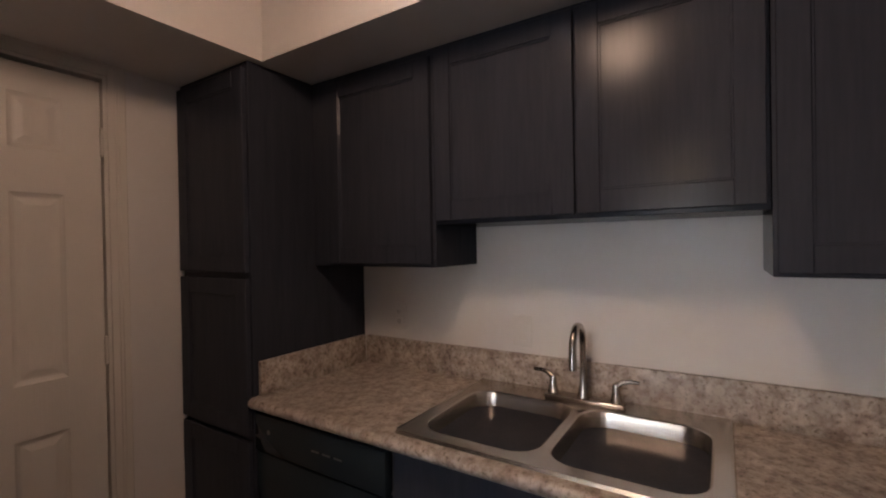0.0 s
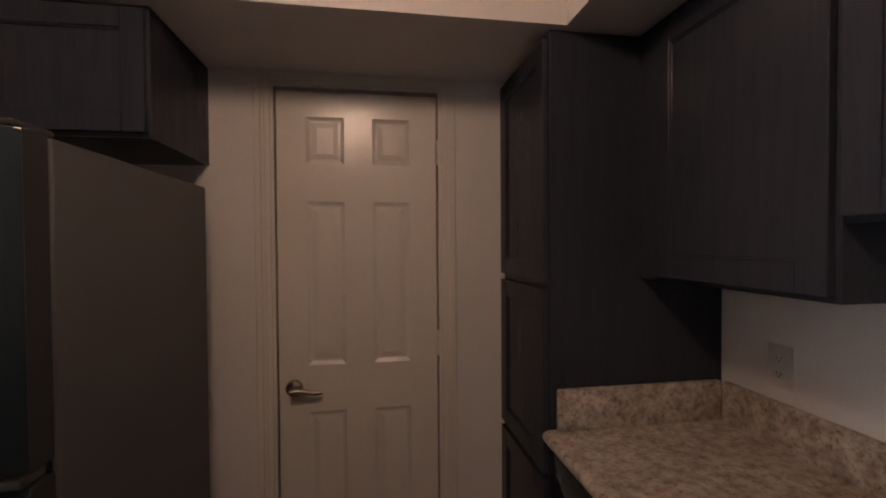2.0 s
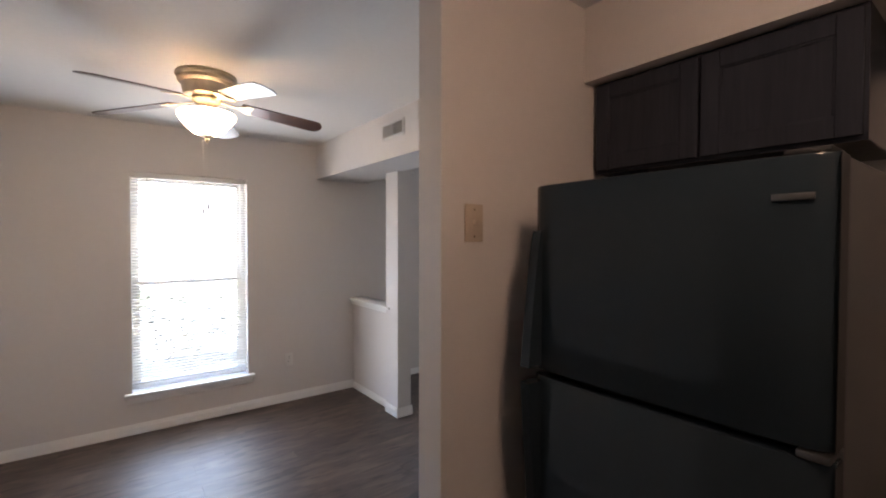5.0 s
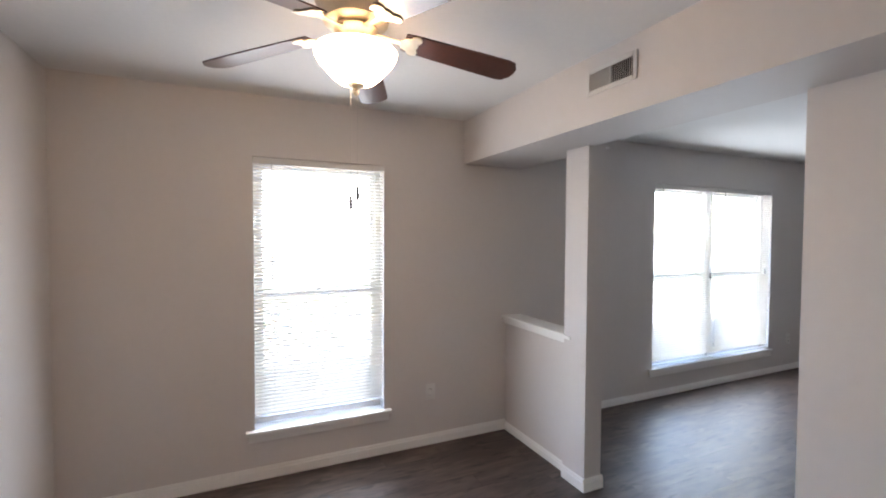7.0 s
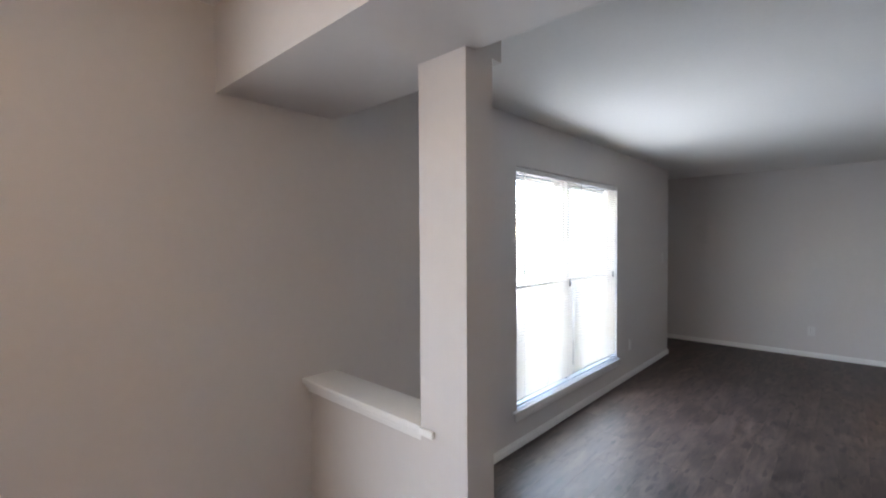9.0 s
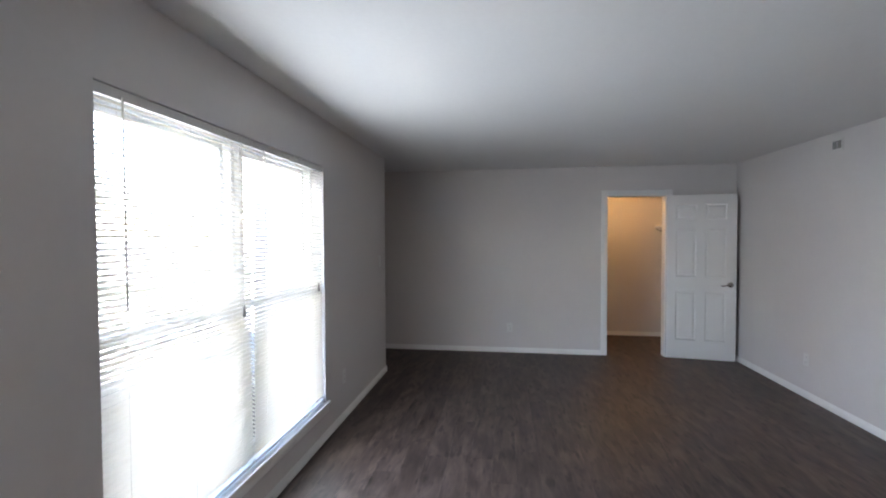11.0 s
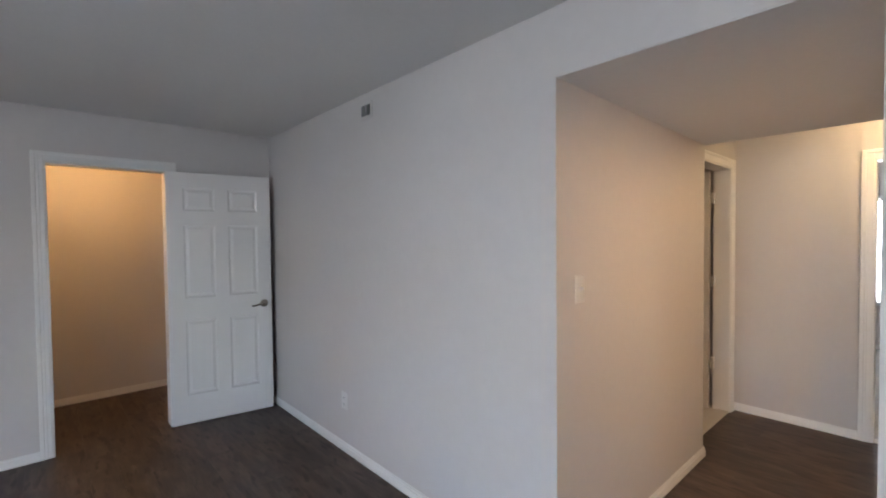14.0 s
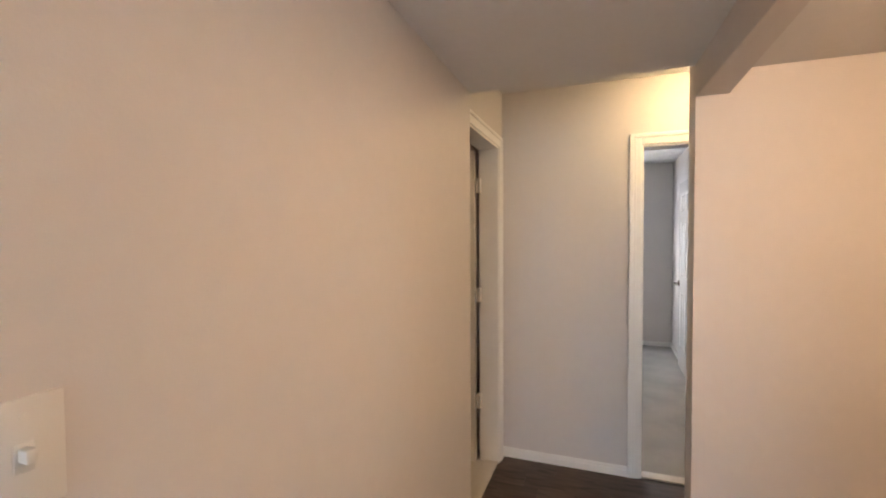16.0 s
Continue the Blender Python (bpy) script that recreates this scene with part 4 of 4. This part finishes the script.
# countertop with sink cut-out and splashes
SX0, SX1, SY0, SY1 = 2.035, 2.572, 0.705, 1.508
ct = thing("countertop", "speckled beige granite-look laminate countertop with backsplash", "countertop")
bm = bmesh.new()
CX0, CX1, CY0, CY1, CZ0, CZ1 = 1.992, 2.597, -0.25, 2.140, 0.868, 0.906
for a in ((CX0 + 0.02, SX0 + 0.02, CY0, CY1), (SX1 - 0.02, CX1, CY0, CY1), (SX0 + 0.02, SX1 - 0.02, CY0, SY0 + 0.02), (SX0 + 0.02, SX1 - 0.02, SY1 - 0.02, CY1)):
    box(bm, *a, CZ0, CZ1)
part("worktop", bm, M_GRANITE, ct)
bm = bmesh.new()
t = bmesh.new()
prof = [(0.021, 0.0), (0.006, 0.0)] + [(0.012 - 0.019 * math.sin(a), 0.019 - 0.019 * math.cos(a)) for a in (0.5, 1.0, 1.57, 2.1, 2.6)] + [(0.010, 0.038), (0.021, 0.038)]
ends = [[t.verts.new((CX0 + x, y, CZ0 + z)) for x, z in prof] for y in (CY0, CY1)]
for k in range(len(prof) - 1):
    t.faces.new((ends[0][k], ends[0][k + 1], ends[1][k + 1], ends[1][k]))
t.faces.new(ends[0])
t.faces.new(ends[1][::-1])
bmesh.ops.recalc_face_normals(t, faces=t.faces[:])
merge(bm, t)
part("front_edge", bm, M_GRANITE, ct, "rounded laminate front edge")
bm = bmesh.new()
box(bm, 2.579, 2.598, CY0, 2.120, CZ1, 1.030, 0.003)
part("backsplash", bm, M_GRANITE, ct)
bm = bmesh.new()
box(bm, 2.030, 2.5785, 2.1205, 2.1405, CZ1, 1.030, 0.003)
part("side_splash", bm, M_GRANITE, ct)


def rrect(x0, x1, y0, y1, r, n=6):
    out = []
    for cx, cy, a0 in ((x1 - r, y1 - r, 0), (x0 + r, y1 - r, 90), (x0 + r, y0 + r, 180), (x1 - r, y0 + r, 270)):
        for k in range(n + 1):
            a = radians(a0 + 90 * k / n)
            out.append((cx + r * math.cos(a), cy + r * math.sin(a)))
    return out


def loft(bm, rings):
    t = bmesh.new()
    rows = [[t.verts.new((x, y, z)) for x, y in pts] for pts, z in rings]
    n = len(rows[0])
    for a, b in zip(rows, rows[1:]):
        for k in range(n):
            t.faces.new((a[k], a[(k + 1) % n], b[(k + 1) % n], b[k]))
    t.faces.new(rows[-1])
    merge(bm, t)


sink = thing("sink", "double-bowl brushed stainless steel drop-in kitchen sink", "sink")
ym = (SY0 + SY1) / 2
bowls = ((SX0 + 0.045, SX1 - 0.105, ym + 0.016, SY1 - 0.04), (SX0 + 0.045, SX1 - 0.105, SY0 + 0.04, ym - 0.016))
# deck with two rounded openings
bm = bmesh.new()
ztop = 0.9135


def deck_half(bm, outer, inner, z):
    """Fills the band between a rounded outer outline and a rounded hole."""
    va = [bm.verts.new((x, y, z)) for x, y in outer]
    vb = [bm.verts.new((x, y, z)) for x, y in inner]
    n = len(va)
    for k in range(n):
        bm.faces.new((va[k], va[(k + 1) % n], vb[(k + 1) % n], vb[k]))


for (bx0, bx1, by0, by1), oy0, oy1 in ((bowls[0], ym, SY1), (bowls[1], SY0, ym)):
    t = bmesh.new()
    deck_half(t, rrect(SX0, SX1, oy0, oy1, 0.004), rrect(bx0 - 0.006, bx1 + 0.006, by0 - 0.006, by1 + 0.006, 0.078), ztop)
    merge(bm, t)
loft_rim = bmesh.new()
o = rrect(SX0, SX1, SY0, SY1, 0.012)
o2 = rrect(SX0 - 0.006, SX1 + 0.006, SY0 - 0.006, SY1 + 0.006, 0.016)
o3 = rrect(SX0 - 0.010, SX1 + 0.010, SY0 - 0.010, SY1 + 0.010, 0.018)
rows = [[loft_rim.verts.new((x, y, z)) for x, y in pts] for pts, z in ((o, ztop), (o2, ztop + 0.002), (o3, 0.9065))]
for a, b in zip(rows, rows[1:]):
    for k in range(len(a)):
        loft_rim.faces.new((a[k], a[(k + 1) % len(a)], b[(k + 1) % len(a)], b[k]))
merge(bm, loft_rim)
bmesh.ops.recalc_face_normals(bm, faces=bm.faces[:])
part("deck", bm, M_STEEL, sink)
for bx0, bx1, by0, by1 in bowls:
    bm = bmesh.new()
    rings = [(rrect(bx0 - 0.006, bx1 + 0.006, by0 - 0.006, by1 + 0.006, 0.078), ztop), (rrect(bx0 - 0.001, bx1 + 0.001, by0 - 0.001, by1 + 0.001, 0.074), ztop - 0.003),
             (rrect(bx0 + 0.004, bx1 - 0.004, by0 + 0.004, by1 - 0.004, 0.070), ztop - 0.02), (rrect(bx0 + 0.014, bx1 - 0.014, by0 + 0.014, by1 - 0.014, 0.066), ztop - 0.125),
             (rrect(bx0 + 0.022, bx1 - 0.022, by0 + 0.022, by1 - 0.022, 0.062), ztop - 0.150), (rrect(bx0 + 0.045, bx1 - 0.045, by0 + 0.045, by1 - 0.045, 0.052), ztop - 0.166),
             (rrect(bx0 + 0.10, bx1 - 0.10, by0 + 0.10, by1 - 0.10, 0.03), ztop - 0.171)]
    loft(bm, rings)
    bowl = part("bowl", bm, M_STEEL, sink)
    bm = bmesh.new()
    cx, cy = (bx0 + bx1) / 2, (by0 + by1) / 2
    lathe(bm, [(0.045, 0.0), (0.043, 0.004), (0.036, 0.003), (0.030, -0.004), (0.006, -0.003)], (cx, cy, ztop - 0.1705), 24)
    part("drain", bm, M_STEEL, bowl)

fa = thing("faucet", "brushed nickel two-handle kitchen faucet with high arc spout", "faucet")
FY, FX = 1.108, 2.512
bm = bmesh.new()
box(bm, FX - 0.026, FX + 0.026, FY - 0.128, FY + 0.128, ztop + 0.0005, ztop + 0.020, 0.008, 3)
part("base_plate", bm, M_NICKEL, fa)
bm = bmesh.new()
lathe(bm, [(0.022, 0.018), (0.019, 0.03), (0.0125, 0.07), (0.0115, 0.10)], (FX, FY, ztop), 20)
pts = [(FX, FY, ztop + 0.09), (FX, FY, ztop + 0.195)]
pts += [(FX - 0.058 + 0.058 * math.cos(a), FY, ztop + 0.195 + 0.066 * math.sin(a)) for a in [math.pi * k / 10 for k in range(1, 11)]]
pts += [(FX - 0.118, FY, ztop + 0.17), (FX - 0.121, FY, ztop + 0.135)]
tube(bm, pts, [0.0115] * (len(pts) - 2) + [0.0125, 0.0125], 14)
part("spout", bm, M_NICKEL, fa)
for s in (-1, 1):
    bm = bmesh.new()
    y = FY + s * 0.102
    lathe(bm, [(0.021, 0.018), (0.018, 0.026), (0.013, 0.045), (0.012, 0.068), (0.010, 0.076), (0.003, 0.08)], (FX, y, ztop), 18)
    part("handle_post", bm, M_NICKEL, fa)
    bm = bmesh.new()
    tube(bm, [(FX, y, ztop + 0.070), (FX + 0.004, y + s * 0.02, ztop + 0.084), (FX + 0.007, y + s * 0.043, ztop + 0.088), (FX + 0.009, y + s * 0.068, ztop + 0.086)], [0.010, 0.009, 0.0075, 0.006], 10)
    part("handle_lever", bm, M_NICKEL, fa)

# refrigerator
fr = thing("refrigerator", "black top-freezer refrigerator with curved handles", "refrigerator")
RX0, RX1, RY0, RY1 = 0.258, 0.955, 1.645, 2.412
bm = bmesh.new()
box(bm, RX0 + 0.004, RX1, RY0 + 0.075, RY1, 0.02, 1.660, 0.008)
part("body", bm, M_FRSIDE, fr)
bm = bmesh.new()
box(bm, RX0 + 0.012, RX1 - 0.012, RY0 + 0.062, RY0 + 0.076, 0.06, 1.64)
part("gasket", bm, M_GASKET, fr)
for nm, z0, z1 in (("freezer_door", 1.122, 1.663), ("fridge_door", 0.085, 1.104)):
    bm = bmesh.new()
    t = bmesh.new()
    n = 32
    front = []
    for k in range(n + 1):
        u = k / n * 2 - 1
        front.append((RX0 + (RX1 - RX0) * k / n, RY0 - 0.008 * (1 - u * u) + 0.024 * abs(u) ** 18))
    outline = front + [(RX1, RY0 + 0.062), (RX0, RY0 + 0.062)]
    lo = [t.verts.new((x, y, z0)) for x, y in outline]
    hi = [t.verts.new((x, y, z1)) for x, y in outline]
    t.faces.new(lo)
    t.faces.new(hi[::-1])
    for k in range(len(outline)):
        t.faces.new((lo[k], hi[k], hi[(k + 1) % len(outline)], lo[(k + 1) % len(outline)]))
    bmesh.ops.recalc_face_normals(t, faces=t.faces[:])
    eg = [e for e in t.edges if abs(e.verts[0].co.z - e.verts[1].co.z) < 1e-6]
    bmesh.ops.bevel(t, geom=eg, offset=0.005, segments=2, affect="EDGES", profile=0.5)
    merge(bm, t)
    dr = part(nm, bm, M_FRIDGE, fr)
    bm = bmesh.new()
    hz = ((1.135, 1.53) if nm == "freezer_door" else (0.55, 1.09))
    pts = []
    for k in range(13):
        u = k / 12
        v = (1 - u) if nm == "freezer_door" else u
        pts.append((RX0 + 0.022, RY0 - 0.002 - 0.052 * v ** 0.7, hz[0] + (hz[1] - hz[0]) * u))
    t = bmesh.new()
    cols = []
    for dx in (-0.016, 0.016):
        cols.append(([t.verts.new((x + dx, y, z)) for x, y, z in pts], [t.verts.new((x + dx, RY0 + 0.01, z)) for x, y, z in pts]))
    for k in range(12):
        for (f0, b0), flip in ((cols[0], 0), (cols[1], 1)):
            t.faces.new((f0[k], f0[k + 1], b0[k + 1], b0[k]))
        t.faces.new((cols[0][0][k], cols[0][0][k + 1], cols[1][0][k + 1], cols[1][0][k]))
    for k in (0, 12):
        t.faces.new((cols[0][0][k], cols[1][0][k], cols[1][1][k], cols[0][1][k]))
    bmesh.ops.recalc_face_normals(t, faces=t.faces[:])
    merge(bm, t)
    part("door_handle", bm, M_FRIDGE, dr)
for z0, z1 in ((1.126, 1.659), (0.09, 1.100)):
    bm = bmesh.new()
    box(bm, RX1 - 0.0004, RX1 + 0.0008, RY0 + 0.008, RY0 + 0.062, z0, z1)
    part("door_edge", bm, M_GASKET, fr, "matte black door edge")
bm = bmesh.new()
box(bm, RX1 - 0.055, RX1 - 0.004, RY0 - 0.004, RY0 + 0.05, 1.1045, 1.1205, 0.004)
part("hinge_cover", bm, M_BADGE, fr, "pale metal door hinge")
bm = bmesh.new()
box(bm, RX1 - 0.085, RX1 - 0.012, RY0 + 0.008, RY0 + 0.10, 1.663, 1.674, 0.004)
part("top_hinge_cover", bm, M_GASKET, fr)
bm = bmesh.new()
box(bm, RX1 - 0.098, RX1 - 0.032, RY0 - 0.0085, RY0 - 0.0030, 1.578, 1.591, 0.002)
part("badge", bm, M_BADGE, fr, "small chrome badge")
for x in (RX0 + 0.06, RX1 - 0.06):
    for y in (RY0 + 0.12, RY1 - 0.06):
        bm = bmesh.new()
        lathe(bm, [(0.02, 0.0), (0.02, 0.025)], (x, y, 0), 12)
        part("foot", bm, M_BLACK, fr)


# ---- outside ----
bm = bmesh.new()
box(bm, -400, -3.17, -400, 400, -0.35, -0.2)
box(bm, -3.17, 400, 10.13, 400, -0.35, -0.2)
box(bm, 7.58, 400, -400, 10.13, -0.35, -0.2)
box(bm, -3.17, 7.58, -400, -1.83, -0.35, -0.2)
structure("ground", bm, M_CONCRETE, "pale concrete paving outside the windows", "ground")
bm = bmesh.new()
box(bm, -6.2, -3.18, -6, 12, -0.22, -0.185, 0.01)
structure("gravel_bed", bm, M_GRAVEL, "pale gravel planting bed below the windows", "planting bed")
bm = bmesh.new()
box(bm, -16, -12, -30, 40, -0.21, -0.17, 0.01)
structure("lawn_strip", bm, M_GRASS, "narrow lawn strip beyond the paving", "lawn")


def leaf_cloud(bm, centre, rad, count, size, rng):
    for _ in range(count):
        d = Vector((rng.gauss(0, 1), rng.gauss(0, 1), rng.gauss(0, 1))).normalized() * (rng.random() ** 0.45)
        c = Vector(centre) + Vector((d.x * rad[0], d.y * rad[1], d.z * rad[2]))
        q = Euler((rng.uniform(0, 6), rng.uniform(0, 6), rng.uniform(0, 6))).to_matrix()
        s = size * rng.uniform(0.6, 1.3)
        v = [bm.verts.new(c + q @ Vector(p) * s) for p in ((-1, 0, 0), (0, 0.45, 0.1), (1, 0, 0), (0, -0.45, 0.1))]
        bm.faces.new(v)


rng = random.Random(7)
for y in (-0.4, 1.3):
    sb = thing("shrub", "leafy green shrub outside the window", "shrub", (-4.6, y, -0.2), group="shrubs outside")
    bm = bmesh.new()
    leaf_cloud(bm, (0, 0, 0.60), (0.55, 0.75, 0.55), 420, 0.04, rng)
    part("foliage", bm, M_LEAF, sb, smooth=False)
    bm = bmesh.new()
    for k in range(6):
        a = k * 1.05
        tube(bm, [(0, 0, 0), (0.1 * math.cos(a), 0.1 * math.sin(a), 0.3), (0.3 * math.cos(a), 0.35 * math.sin(a), 0.8)], [0.02, 0.014, 0.006], 6)
    part("stem", bm, M_BARK, sb)
for x, y in ((-20, -7.5), (-19, 17.5)):
    tr = thing("tree", "broad leafy green tree standing on the lawn", "tree", (x, y, -0.2), group="trees outside")
    bm = bmesh.new()
    tube(bm, [(0, 0, 0), (0.05, 0, 1.2), (-0.04, 0.05, 2.4), (0.02, 0, 4.2)], [0.2, 0.15, 0.12, 0.05], 10)
    for k in range(6):
        a = k * 1.1 + x
        tube(bm, [(0, 0, 1.9 + 0.2 * k), (0.9 * math.cos(a), 0.9 * math.sin(a), 2.8 + 0.22 * k), (1.7 * math.cos(a), 1.7 * math.sin(a), 3.3 + 0.25 * k)], [0.08, 0.05, 0.02], 6)
    part("trunk", bm, M_BARK, tr)
    bm = bmesh.new()
    for k in range(9):
        a = k * 0.75
        leaf_cloud(bm, (1.4 * math.cos(a) * (k % 3) / 2, 1.4 * math.sin(a) * (k % 3) / 2, 3.0 + 0.28 * k), (1.0, 1.0, 0.75), 420, 0.11, rng)
    part("crown", bm, M_LEAF, tr, smooth=False)
hb = thing("neighbour_house", "long pale-sided apartment house with dark roof", "house", (-26, 4, -0.2))
bm = bmesh.new()
box(bm, -3, 3, -14, 14, 0, 5.2)
part("wall", bm, M_SIDING, hb)
bm = bmesh.new()
t = bmesh.new()
v = [t.verts.new(p) for p in ((-3.5, -14.4, 5.2), (3.5, -14.4, 5.2), (0, -14.4, 7.0), (-3.5, 14.4, 5.2), (3.5, 14.4, 5.2), (0, 14.4, 7.0))]
for f in ((0, 1, 2), (3, 5, 4), (0, 3, 4, 1), (1, 4, 5, 2), (2, 5, 3, 0)):
    t.faces.new([v[i] for i in f])
merge(bm, t)
part("roof", bm, M_ROOF, hb, smooth=False)
for k in range(8):
    for z in (0.9, 3.5):
        bm = bmesh.new()
        box(bm, 3.0, 3.06, -12.2 + 3.4 * k, -11.0 + 3.4 * k, z, z + 1.3, 0.01, 1)
        w = part("window", bm, M_VINYL, hb)
        bm = bmesh.new()
        box(bm, 3.055, 3.065, -12.1 + 3.4 * k, -11.1 + 3.4 * k, z + 0.1, z + 1.2)
        part("pane", bm, M_SIDING, w, smooth=False)


# ---- floor planks ----
PW, PL = 0.1525, 1.22


def plank_data(length, name):
    bm = bmesh.new()
    b = 0.0004
    x, y = PW / 2 - 0.0001, length / 2 - 0.0001
    top = [bm.verts.new(p) for p in ((-x + b, -y + b, 0), (x - b, -y + b, 0), (x - b, y - b, 0), (-x + b, y - b, 0))]
    mid = [bm.verts.new(p) for p in ((-x, -y, -b), (x, -y, -b), (x, y, -b), (-x, y, -b))]
    low = [bm.verts.new(p) for p in ((-x, -y, -0.006), (x, -y, -0.006), (x, y, -0.006), (-x, y, -0.006))]
    bm.faces.new(top)
    for a, c in ((mid, top), (low, mid)):
        for k in range(4):
            bm.faces.new((a[k], a[(k + 1) % 4], c[(k + 1) % 4], c[k]))
    me = bpy.data.meshes.new(name)
    bm.to_mesh(me)
    bm.free()
    return me


plank_me = plank_data(PL, "plank")
plank_me.materials.append(M_PLANK)
rest = bmesh.new()
rng = random.Random(3)
count = 0
nx = int((3.95 + 4.3) / PW) + 1
for i in range(nx):
    x = -4.3 + (i + 0.5) * PW
    y = -1.82 - rng.uniform(0, PL)
    while y < 10.1:
        c = y + PL / 2
        near = (-2.98 < x < 1.2 and -0.3 < c < 9.2) or (1.2 <= x < 3.9 and 4.4 < c < 6.2)
        if x > 1.4 and c > 6.6 and c < 12:
            pass
        elif near and count < 300:
            p = new("plank", plank_me)
            p.parent = floor
            p.location = (x, c, 0)
            count += 1
        elif not (x < -3.2 and c < 7.0):
            q = rest.verts
            vs = [q.new((x + sx * (PW / 2 - 0.0006), c + sy * (PL / 2 - 0.0006), z)) for z in (0, -0.006) for sx, sy in ((-1, -1), (1, -1), (1, 1), (-1, 1))]
            rest.faces.new(vs[:4])
            for k in range(4):
                rest.faces.new((vs[k + 4], vs[(k + 1) % 4 + 4], vs[(k + 1) % 4], vs[k]))
        y += PL
me = bpy.data.meshes.new("plank_run")
rest.to_mesh(me)
rest.free()
me.materials.append(M_PLANKS)
run = new("plank_run", me)
run.parent = floor
run["kind"] = "stuff"
